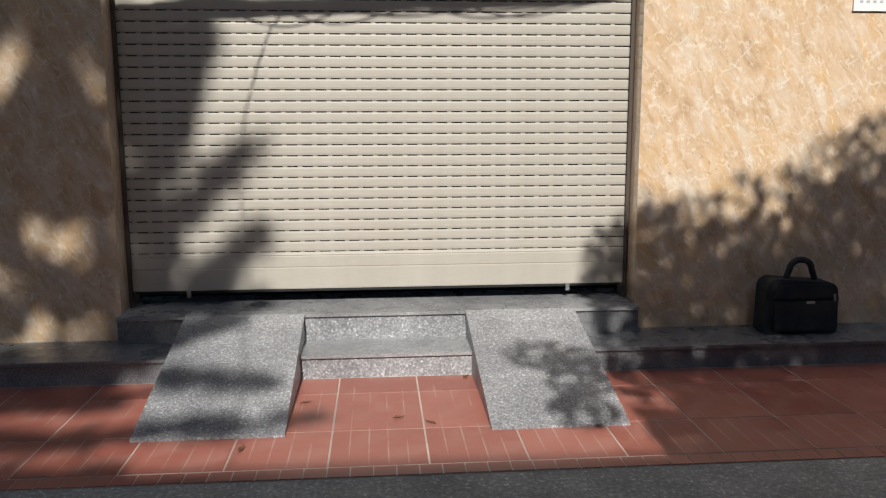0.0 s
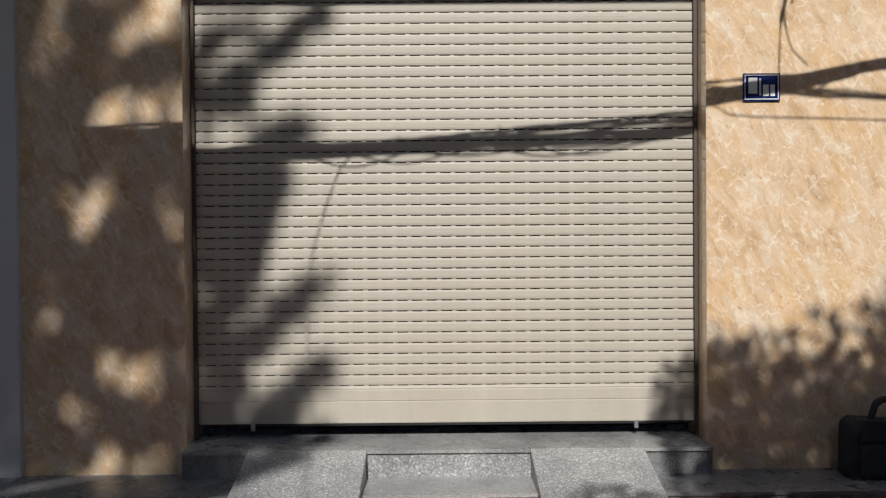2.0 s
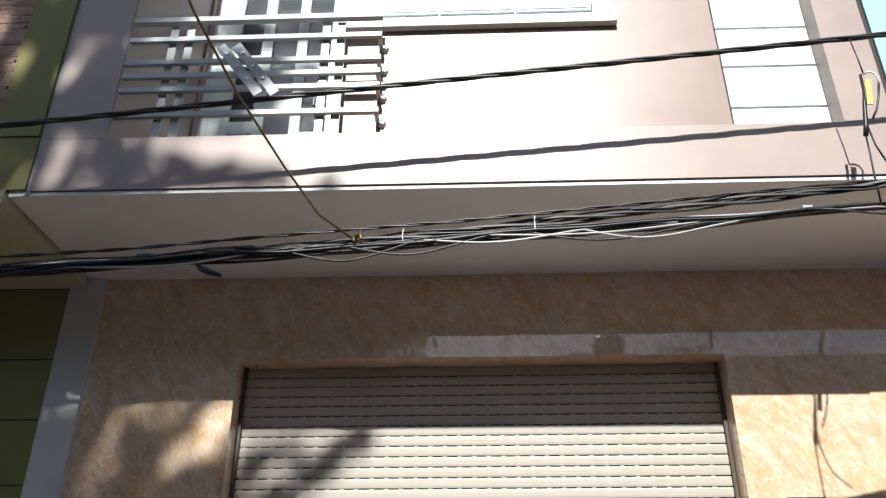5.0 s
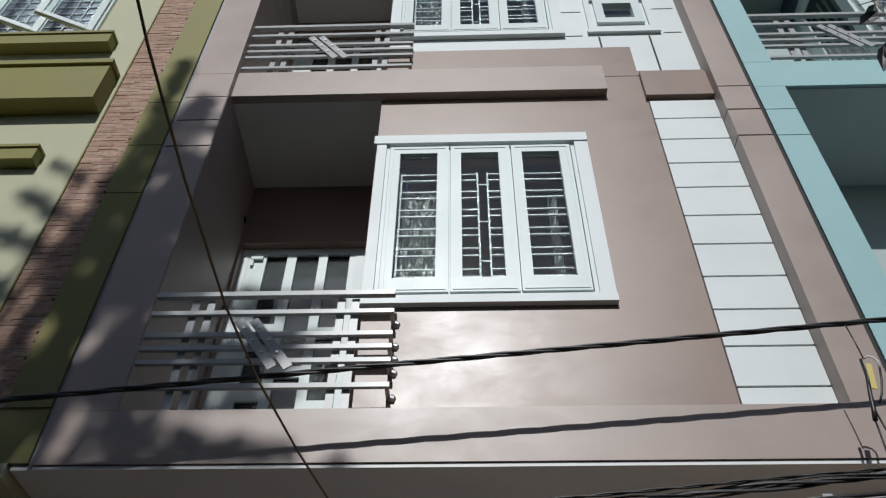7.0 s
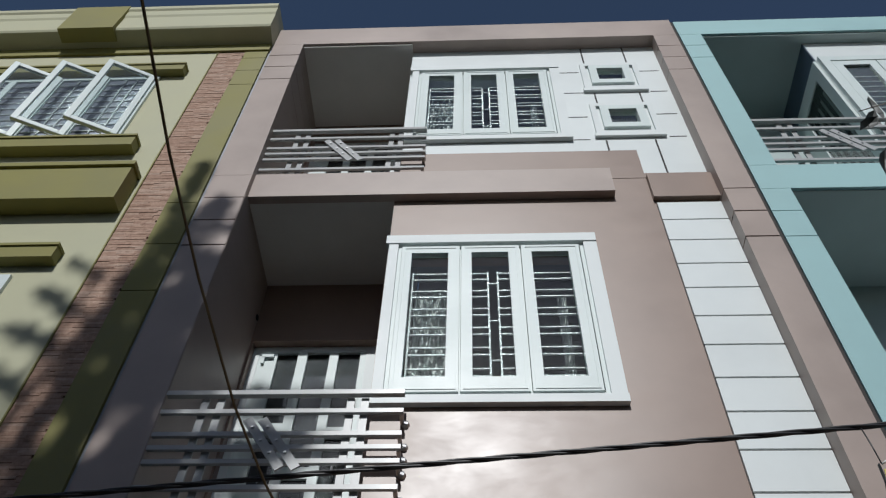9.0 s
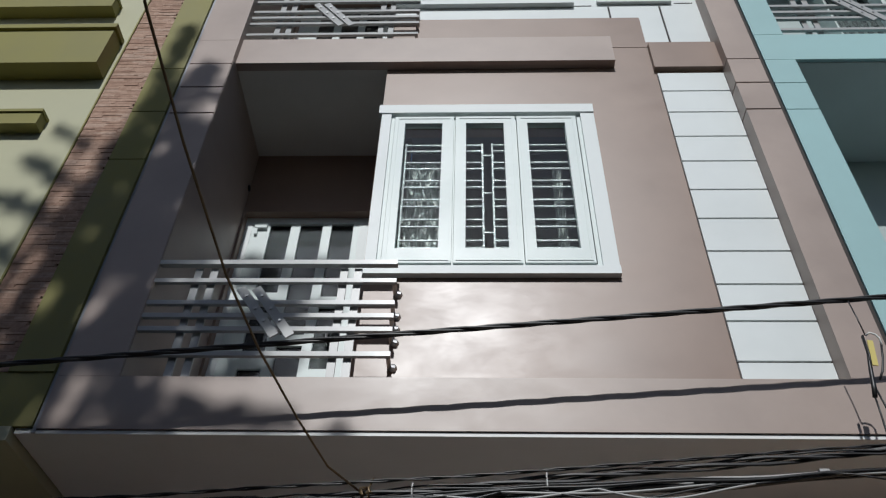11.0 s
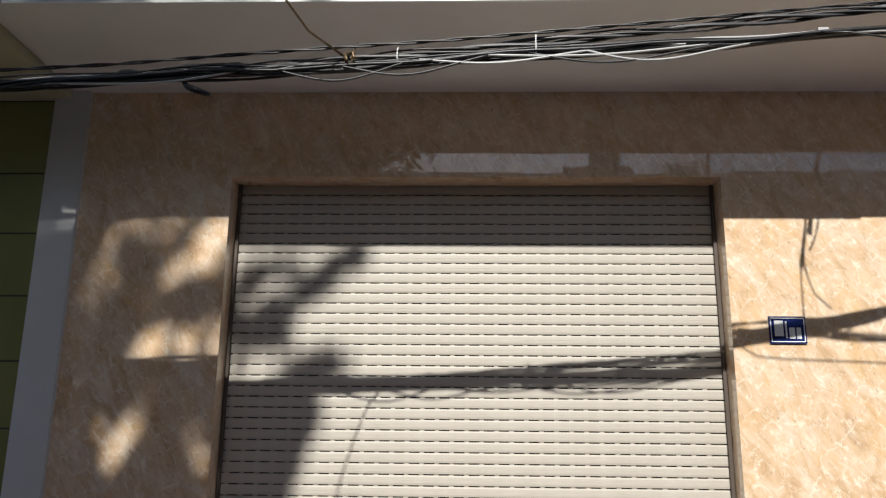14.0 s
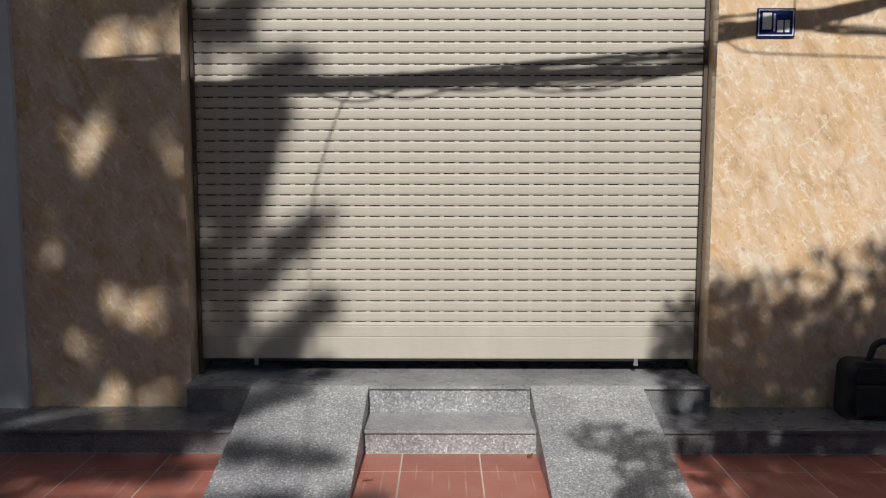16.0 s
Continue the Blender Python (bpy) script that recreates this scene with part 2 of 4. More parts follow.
METAL = material("zinc", (0.5, 0.5, 0.5), 0.35, metal=0.9)
LEAF = leaf_mat()
BARK = bark_mat()


def lace():
    """Dark sheer cloth with pale glossy round motifs."""
    m = material("lace_curtain", (0.2, 0.2, 0.19), 0.5)
    v = coords(m, (1, 0.3, 0.8))
    vo = node(m, "ShaderNodeTexVoronoi", Scale=17.0, Randomness=0.75)
    link(m, v, vo.inputs["Vector"])
    wob = noise_fac(m, v, 22, 3)
    ring_fac = ramp(m, vo.outputs["Distance"], [(0.0, (0.2, 0.2, 0.2)), (0.18, (0.9, 0.9, 0.9)), (0.34, (0.8, 0.8, 0.8)), (0.46, (0, 0, 0))])
    mask = ramp(m, wob, [(0.42, (0, 0, 0)), (0.56, (1, 1, 1))])
    base_of(m, mix(m, mix(m, 1.0, ring_fac, mask, "MULTIPLY"), (0.085, 0.10, 0.095), (0.78, 0.80, 0.76)))
    bump(m, vo.outputs["Distance"], 0.5, 0.02)
    return m


LACE = lace()
CURTAIN = painted("curtain_cloth", (0.55, 0.56, 0.52), 0.9, 0.15)
MORTAR = painted("pale_mortar", (0.55, 0.46, 0.40), 0.9, 0.25)

# ---- builders ----
BASE = {}


def mesh_of(bm, name, mats, off=Vector((0, 0, 0)), bevel=0.0, smooth=False):
    if bevel:
        bmesh.ops.bevel(bm, geom=[e for e in bm.edges if len(e.link_faces) == 2 and e.calc_face_angle(0) > 0.6], offset=bevel, segments=1, affect="EDGES", clamp_overlap=True)
    for vtx in bm.verts:
        vtx.co -= off
    bmesh.ops.recalc_face_normals(bm, faces=bm.faces)
    if smooth:
        for fc in bm.faces:
            fc.smooth = True
    me = bpy.data.meshes.new(name)
    bm.to_mesh(me)
    bm.free()
    for mt in (mats if isinstance(mats, (list, tuple)) else [mats]):
        me.materials.append(mt)
    return me


def thing(name, base, label, category, group="", kind=""):
    ob = new(name)
    ob.empty_display_size = 0.1
    ob.location = base
    BASE[ob] = Vector(base)
    return tagged(ob, label, category, group, kind)


def part(name, bm, mat, parent, label="", bevel=0.0, smooth=False):
    off = BASE[parent]
    ob = new(name, mesh_of(bm, name, mat, off, bevel, smooth))
    ob.parent = parent
    BASE[ob] = off
    if mat is GLASS:
        ob.visible_shadow = False
    return tagged(ob, label)


def piece(name, me, parent, place):
    ob = new(name, me)
    ob.parent = parent
    ob.location = Vector(place) - BASE[parent]
    BASE[ob] = BASE[parent]
    return ob


def solid(name, bm, mat, label, category, kind="structure", bevel=0.0, base=(0, 0, 0), smooth=False):
    ob = new(name, mesh_of(bm, name, mat, Vector(base), bevel, smooth))
    ob.location = base
    BASE[ob] = Vector(base)
    return tagged(ob, label, category, "", kind)


def box(x0, x1, y0, y1, z0, z1, bm=None):
    bm = bm or bmesh.new()
    vs = [bm.verts.new((x, y, z)) for x in (x0, x1) for y in (y0, y1) for z in (z0, z1)]
    for f in ((0, 1, 3, 2), (4, 6, 7, 5), (0, 4, 5, 1), (2, 3, 7, 6), (0, 2, 6, 4), (1, 5, 7, 3)):
        bm.faces.new([vs[i] for i in f])
    return bm


def prism(profile, axis, a, b, bm=None):
    """A closed outline swept along one axis from a to b. axis 'x': outline in (y, z); 'y': (x, z)."""
    bm = bm or bmesh.new()
    put = (lambda p, k: (k, p[0], p[1])) if axis == "x" else (lambda p, k: (p[0], k, p[1]))
    r0 = [bm.verts.new(put(p, a)) for p in profile]
    r1 = [bm.verts.new(put(p, b)) for p in profile]
    n = len(profile)
    bm.faces.new(r0)
    bm.faces.new(r1[::-1])
    for i in range(n):
        bm.faces.new((r0[i], r0[(i + 1) % n], r1[(i + 1) % n], r1[i]))
    return bm


def tube(points, radius, bm=None, sides=6, cap=True):
    """A round rod along points; radius a number or one for each point."""
    bm = bm or bmesh.new()
    pts = [Vector(p) for p in points]
    rr = radius if isinstance(radius, (list, tuple)) else [radius] * len(pts)
    rings = []
    up = Vector((0.13, 0.31, 0.94))
    for i, p in enumerate(pts):
        d = (pts[min(i + 1, len(pts) - 1)] - pts[max(i - 1, 0)]).normalized()
        s = d.cross(up)
        if s.length < 1e-3:
            s = d.cross(Vector((1, 0, 0)))
        s.normalize()
        w = d.cross(s)
        rings.append([bm.verts.new(p + rr[i] * (math.cos(a) * s + math.sin(a) * w)) for a in (math.tau * k / sides for k in range(sides))])
    for a, b in zip(rings, rings[1:]):
        for k in range(sides):
            bm.faces.new((a[k], a[(k + 1) % sides], b[(k + 1) % sides], b[k]))
    if cap:
        bm.faces.new(rings[0][::-1])
        bm.faces.new(rings[-1])
    return bm


def bar(a, b, w, d, bm=None):
    """A flat bar from a to b in the facade's plane: w wide in the plane, d deep."""
    bm = bm or bmesh.new()
    a, b = Vector(a), Vector(b)
    t = (b - a).normalized()
    s = Vector((-t.z, 0, t.x)) * w / 2
    n = Vector((0, 1, 0)) * d / 2
    vs = [bm.verts.new(p + i * s + j * n) for p in (a, b) for i, j in ((-1, -1), (1, -1), (1, 1), (-1, 1))]
    for f in ((0, 1, 2, 3), (7, 6, 5, 4), (0, 4, 5, 1), (1, 5, 6, 2), (2, 6, 7, 3), (3, 7, 4, 0)):
        bm.faces.new([vs[i] for i in f])
    return bm


def ring(x0, x1, z0, z1, w, y0, y1, bm=None):
    """A rectangular frame of bars w wide; w may be (left, right, bottom, top)."""
    l, r, b, t = w if isinstance(w, tuple) else (w, w, w, w)
    bm = bm or bmesh.new()
    box(x0, x0 + l, y0, y1, z0, z1, bm)
    box(x1 - r, x1, y0, y1, z0, z1, bm)
    box(x0 + l, x1 - r, y0, y1, z0, z0 + b, bm)
    box(x0 + l, x1 - r, y0, y1, z1 - t, z1, bm)
    return bm


# ---- the ground, pavement and steps ----
YF, YW, YS = -1.083, -0.94, -1.02   # front of the pillars, of the bay, of the upper band
ZP, ZT = 0.132, 0.288            # plinth and threshold
solid("ground", box(-400, 400, -400, 400, -0.6, -0.012), ASPHALT, "pale grey worn concrete road in front of the houses", "road", "structure")
pave = solid("pavement", box(-14, 14, -1.535, 0.3, -0.3, -0.0018), MORTAR, "pavement of red cast tiles with pale joints", "pavement")
kerb = solid("kerb", box(-14, 14, -1.63, -1.54, -0.3, -0.003), MORTAR, "pavement edge of small dark red bricks", "kerb")
# added paler piece of road; the rest stays darker to limit bounced light
solid("pale_road_strip", box(-14, 14, -2.45, -1.634, -0.3, -0.004), granite("worn_concrete", (0.26, 0.26, 0.245), (0.40, 0.40, 0.38), 0.85, 60.0), "paler near strip of the worn concrete road, added along the pavement edge", "road")
bw = bmesh.new()
for x0, x1, zt in ((-40, -4.3, 8.2), (-4.3, -2.1, 7.3), (-2.1, 1.0, 7.08), (1.0, 1.9, 7.05), (1.9, 3.3, 7.2), (3.3, 5.2, 7.04), (5.2, 40, 7.1)):
    box(x0, x1, -11.07, -10.72, -0.5, zt, bw)
solid("backdrop_wall", bw, painted("street_wall_paint", (0.20, 0.18, 0.16), 0.8, 0.2), "plain house wall closing the far side of the street", "wall")
tk = bmesh.new()
tube([(2.75, -10.9, 7.2), (2.75, -10.9, 7.48), (2.75, -10.9, 7.6), (2.75, -10.9, 7.66)], [0.33, 0.33, 0.24, 0.1], tk, sides=14)
solid("water_tank", tk, GREY, "rounded water tank on the roof opposite", "tank", "thing", base=(2.75, -10.9, 7.2), smooth=True)

# plinth slabs along the wall
for nm, x0, x1 in (("plinth", -2.64, -1.12), ("plinth", 1.10, 6.5)):
    pl = thing(nm, ((x0 + x1) / 2, -0.2, 0), "dark polished granite plinth along the foot of the wall", "plinth", "granite plinths", "structure")
    part("riser", box(x0, x1, -0.395, 0.05, -0.006, ZP - 0.022), SLAB, pl)
    part("top_slab", box(x0, x1, -0.412, 0.05, ZP - 0.018, ZP), SLAB, pl, "dark granite slab with a worn edge", bevel=0.004)
steps = thing("entrance_steps", (0, -0.3, 0), "two grey granite steps between two ramps at the shutter", "steps")
part("lower_riser", box(-1.12, 1.10, -0.395, 0.05, -0.006, ZP - 0.022), GRANITE, steps)
part("lower_tread", box(-1.12, 1.10, -0.412, 0.05, ZP - 0.018, ZP), POLISHED, steps, bevel=0.004)
part("upper_riser", box(-0.47, 0.475, -0.095, 0.4, ZP, ZT - 0.022), GRANITE, steps)
part("side_riser", box(-1.494, -0.474, -0.095, 0.4, ZP + 0.001, ZT - 0.022), SLAB, steps)
part("side_riser", box(0.479, 1.494, -0.095, 0.4, ZP + 0.001, ZT - 0.022), SLAB, steps)
part("threshold", box(-1.494, 1.494, -0.112, 0.45, ZT - 0.018, ZT), POLISHED, steps, bevel=0.004)
for x0, x1 in ((-1.115, -0.452), (0.465, 1.10)):
    rp = thing("ramp", ((x0 + x1) / 2, -0.6, 0), "sloping granite ramp with a sparkling speckled face", "ramp", "ramps at the entrance")
    prof = [(-0.114, ZT - 0.018), (-0.114, ZT + 0.003), (-1.205, 0.012), (-1.205, -0.006), (-1.189, -0.006)]
    part("ramp_body", prism([(-0.116, -0.006), (-0.116, ZT - 0.02), (-1.186, -0.006)], "x", x0 + 0.004, x1 - 0.004), GRANITE, rp)
    part("ramp_slab", prism(prof, "x", x0, x1), GRANITE, rp, "speckled granite facing of the ramp", bevel=0.003)

# ---- ground storey ----
ZO, ZS_ = 3.255, 3.818
XO = 1.496
wall = thing("wall_ground", (0, 0, 0), "ground floor wall clad in polished beige marble tiles", "wall", "", "structure")
part("left_pier", box(-2.43, -XO, 0, 0.35, 0.10, ZS_), MARBLE, wall)
part("right_wall", box(XO, 6.5, 0, 0.35, 0.10, ZS_), MARBLE, wall)
part("lintel", box(-XO, XO, 0, 0.35, ZO, ZS_), MARBLE, wall)
strip = solid("wall_strip", box(-2.655, -2.43, -0.035, 0.35, 0, 3.8185), painted("pale_grey_paint", (0.62, 0.62, 0.61), 0.55, 0.08), "grey painted strip between two houses", "wall")
# black sheet in place of the hall's darkness
solid("shade_sheet_behind_shutter", box(-1.9, 1.9, 0.62, 0.7, 0, 3.8), DARK, "black sheet standing in for the unlit hall behind the roller shutter", "wall")
green = thing("wall_green", (-4.5, 0, 0), "neighbour's ground floor wall of glossy green panels", "wall", "", "structure")
part("backing", box(-9, -2.655, 0.004, 0.35, 0, 3.8), JOINT, green)
gz = [0.16, 0.55, 0.94, 1.33, 1.72, 2.107, 2.497, 2.885, 3.272, 3.76]
for i, (a, b) in enumerate(zip(gz, gz[1:])):
    for k in range(5):
        part("panel", box(-3.48 - k * 0.9 + 0.02, -2.66 - k * 0.9, -0.004, 0.02, a + 0.006, b - 0.004), GREEN_TILE, green, bevel=0.002)

# shutter
YSH = 0.175
shutter = thing("roller_shutter", (0, YSH, ZT), "closed beige metal roller shutter with slotted slats", "shutter")
PITCH = 0.0632
Z0 = 0.598


def slat_mesh():
    bm = bmesh.new()
    h = PITCH
    prof = [(0.012, 0.0066), (0.001, 0.0076), (-0.0012, h * 0.3), (-0.0015, h * 0.5), (-0.0008, h * 0.52), (-0.0015, h * 0.55), (-0.001, h * 0.85), (0.001, h - 0.0008), (0.012, h + 0.0004)]
    prism(prof, "x", -1.48, 1.48, bm)
    x = -1.46
    while x < 1.43:
        box(x, x + 0.026, 0.0042, 0.012, -0.002, 0.0086, bm)
        x += 0.088
    return mesh_of(bm, "slat", ENAMEL)


sm = slat_mesh()
n_slats = int((3.33 - Z0) / PITCH) + 1
for i in range(n_slats):
    piece("slat", sm, shutter, (0, YSH, Z0 + i * PITCH))
# dark sheet behind the slats; its colour supplies the shade in the slots
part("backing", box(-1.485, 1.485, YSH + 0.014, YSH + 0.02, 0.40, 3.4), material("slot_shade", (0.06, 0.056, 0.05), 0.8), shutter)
bb = bmesh.new()
prism([(YSH + 0.012, 0.378), (YSH - 0.004, 0.378), (YSH - 0.006, 0.385), (YSH - 0.006, 0.503), (YSH + 0.0, 0.508), (YSH - 0.004, 0.513), (YSH - 0.004, 0.573), (YSH + 0.001, 0.578), (YSH - 0.002, 0.583), (YSH + 0.002, Z0 + 0.001), (YSH + 0.012, Z0 + 0.001)], "x", -1.48, 1.48, bb)
bottom = part("bottom_rail", bb, ENAMEL, shutter, "plain wide bottom rail of the shutter")
part("rubber_seal", box(-1.46, 1.46, YSH, YSH + 0.012, 0.362, 0.378), RUBBER, shutter)
part("maker_plate", ring(-1.36, -1.24, 0.42, 0.445, 0.004, YSH - 0.0085, YSH - 0.005), ENAMEL, bottom, "small embossed plate")
for x in (-1.155, 1.13):
    part("bolt", box(x - 0.012, x + 0.012, YSH - 0.004, YSH + 0.01, 0.335, 0.377), METAL, shutter, "small zinc bolt", bevel=0.003)
for s in (-1, 1):
    g = bmesh.new()
    xa, xb = sorted((s * 1.472, s * 1.493))
    box(xa, xb, YSH - 0.03, YSH - 0.012, ZT + 0.002, ZO - 0.002, g)
    part("guide_rail", g, material("guide_rail_metal", (0.075, 0.056, 0.042), 0.6, 0.1) if s < 0 else bpy.data.materials["guide_rail_metal"], shutter, "brown metal guide rail", bevel=0.003)

# soffit and fascia
solid("soffit", box(-2.542, 6.5, YF + 0.02, 0.0, ZS_ + 0.001, ZS_ + 0.08), SOFFIT, "cream painted underside of the overhanging storey", "soffit")
solid("soffit_neighbour", box(-9, -2.556, YF - 0.004, 0.0, 3.765, 3.85), CREAM, "cream painted underside of the neighbour's overhang", "soffit")

# ---- the mauve house ----
Z1, Z2, Z3 = 4.177, 7.29, 10.5
house = thing("town_house", (0, 0, 0), "narrow mauve and white three-storey town house", "house")
XB = -0.787
XL, XP, XR0, XR1 = -2.42, -2.07, 2.0, 2.262
fa = part("fascia", box(XL, XR1, YF, YF + 0.2, ZS_ + 0.022, Z1), MAUVE, house, "mauve painted edge of the overhang", bevel=0.004)
part("drip_edge", box(XL, XR1, YF + 0.012, YF + 0.2, ZS_ - 0.004, ZS_ + 0.018), SOFFIT, house)
part("floor_slab", box(XL, XR1, YF + 0.2, 0.3, ZS_ + 0.085, Z1 - 0.01), WHITE, house)
for a, b in ((Z1 + 0.002, 6.608), (6.625, 6.951), (6.968, Z2 - 0.008)):
    part("left_pillar", box(XL, XP, YF, 0.3, a, b), MAUVE, house, bevel=0.003)
    part("right_pillar", box(XR0, XR1, YF, 0.3, a, b), MAUVE, house, bevel=0.003)
for a, b in ((7.645, 9.585), (9.60, 9.897), (9.912, 10.197), (10.212, 10.497)):
    part("left_pillar", box(XL, XP, YF, 0.3, a, b), MAUVE, house, bevel=0.003)
for a, b in ((Z2 + 0.006, 9.588), (9.598, 9.9), (9.91, 10.2), (10.21, 10.497)):
    part("right_pillar", box(XR0, XR1, YF, 0.3, a, b), MAUVE, house, bevel=0.003)
part("pillar_core", box(XL + 0.012, XP - 0.012, YF + 0.012, 0.29, Z1, 10.5), JOINT, house)
part("pillar_core", box(XR0 + 0.012, XR1 - 0.012, YF + 0.012, 0.29, Z1, 10.5), JOINT, house)
part("left_pillar", box(XL, XP, YF, 0.3, Z2 + 0.004, 7.641), MAUVE, house, bevel=0.003)
part("upper_slab", box(XP, 1.12, YS, YW - 0.001, 7.385, 7.745), MAUVE, house, "projecting mauve band under the upper balcony", bevel=0.004)
part("balcony_ceiling", box(XP, XB - 0.002, YW, 0.0, 7.386, 7.73), BALCONY, house)
part("balcony_ceiling", box(XP + 0.002, XB - 0.002, YF + 0.03, -0.002, Z3 - 0.03, Z3 - 0.002), BALCONY, house)
part("roof_band", box(XL, XR1, YF, 0.3, Z3, 10.935), MAUVE, house, "mauve parapet band under the flat roof", bevel=0.005)
part("recess_side_wall", box(XP, XP + 0.004, YF + 0.01, 0.0, Z1, 7.384), MAUVE, house)

# bay wall with openings for the windows
W1 = (-0.702, 0.767, 5.112, 6.717)
W2 = (-0.682, 0.758, 8.444, 9.908)
S1, S2 = (1.274, 1.566, 8.664, 8.955), (1.274, 1.566, 9.627, 9.908)


def wall_with(x0, x1, z0, z1, holes, y0, y1):
    """A wall with rectangular holes, built of blocks between the holes' edges."""
    bm = bmesh.new()
    xs = sorted({x0, x1, *[h[0] for h in holes], *[h[1] for h in holes]})
    zs = sorted({z0, z1, *[h[2] for h in holes], *[h[3] for h in holes]})
    xs = [x for x in xs if x0 <= x <= x1]
    zs = [z for z in zs if z0 <= z <= z1]
    grid = {}
    for i in range(len(xs) - 1):
        for j in range(len(zs) - 1):
            cx, cz = (xs[i] + xs[i + 1]) / 2, (zs[j] + zs[j + 1]) / 2
            if not any(h[0] < cx < h[1] and h[2] < cz < h[3] for h in holes):
                grid[i, j] = 1
    v = {}

    def vert(i, j, k):
        key = (i, j, k)
        if key not in v:
            v[key] = bm.verts.new((xs[i], (y0, y1)[k], zs[j]))
        return v[key]
    for i, j in grid:
        bm.faces.new([vert(i, j, 0), vert(i + 1, j, 0), vert(i + 1, j + 1, 0), vert(i, j + 1, 0)])
        bm.faces.new([vert(i, j, 1), vert(i, j + 1, 1), vert(i + 1, j + 1, 1), vert(i + 1, j, 1)])
        for di, dj, a, b in ((-1, 0, (0, 0), (0, 1)), (1, 0, (1, 1), (1, 0)), (0, -1, (1, 0), (0, 0)), (0, 1, (0, 1), (1, 1))):
            if (i + di, j + dj) not in grid:
                p, q = (i + a[0], j + a[1]), (i + b[0], j + b[1])
                bm.faces.new([vert(*p, 0), vert(*q, 0), vert(*q, 1), vert(*p, 1)])
    return bm


for za, zb in ((Z1, 7.386), (7.73, Z3)):
    part("recess_back_wall", wall_with(XP, XB, za, zb, [(-2.045, -0.87, za, za + 2.46)], 0.0, 0.25), BROWN, house, "brown painted back wall with a door opening")
part("bay_wall", wall_with(XB, XR0, Z1, 7.66, [W1], YW, YW + 0.2), BROWN, house, "glossy brown painted bay wall")
part("bay_side_wall", box(XB, XB + 0.15, YW + 0.2, 0.0, Z1, Z3), BROWN, house)
part("bay_upper_wall", box(XB, 1.438, YW, YW + 0.2, 7.66, 8.177), BROWN, house)
part("white_wall", wall_with(XB, XR0, 8.177, Z3, [W2, S1, S2], YW + 0.004, YW + 0.2), WHITE, house, "white painted wall with dark grooves")
part("white_wall_leg", box(1.438, XR0, YW + 0.004, YW + 0.2, 7.66, 8.177), WHITE, house)
part("box_ledge", box(1.44, XR0, YW - 0.05, YW - 0.001, 7.325, 7.69), BROWN, house, "brown projecting box over the white panels", bevel=0.003)
part("brown_band", box(1.12, XR0, YW - 0.004, YW + 0.01, 7.69, 7.765), BROWN, house)
# white panels beside the window
pz = [4.189, 4.38, 4.678, 4.972, 5.258, 5.562, 5.852, 6.16, 6.446, 6.746, 7.024, 7.281]
part("panel_backing", box(1.457, XR0 - 0.002, YW - 0.004, YW + 0.01, Z1, 7.281), JOINT, house)
for a, b in zip(pz, pz[1:]):
    part("white_panel", box(1.46, XR0 - 0.003, YW - 0.02, YW, a + 0.008, b - 0.008), WHITE, house, bevel=0.003)
# grooves in the white upper wall
for x, a, b in ((1.169, 10.018, 10.498), (1.646, 10.018, 10.498), (1.195, 9.045, 9.357), (1.666, 9.045, 9.357), (1.185, 8.183, 8.373), (1.651, 7.771, 8.373)):
    part("groove", box(x - 0.008, x + 0.008, YW + 0.001, YW + 0.006, a, b), JOINT, house)
for z, x0, x1 in ((9.869, 0.863, 1.084), (9.376, 0.863, 1.084), (8.845, 0.863, 1.064), (8.393, 0.863, 1.034), (9.869, 1.726, 1.962), (9.376, 1.786, 1.962), (8.875, 1.756, 1.962), (8.423, 1.797, 1.962)):
    part("groove", box(x0, x1, YW + 0.001, YW + 0.006, z - 0.006, z + 0.006), JOINT, house)


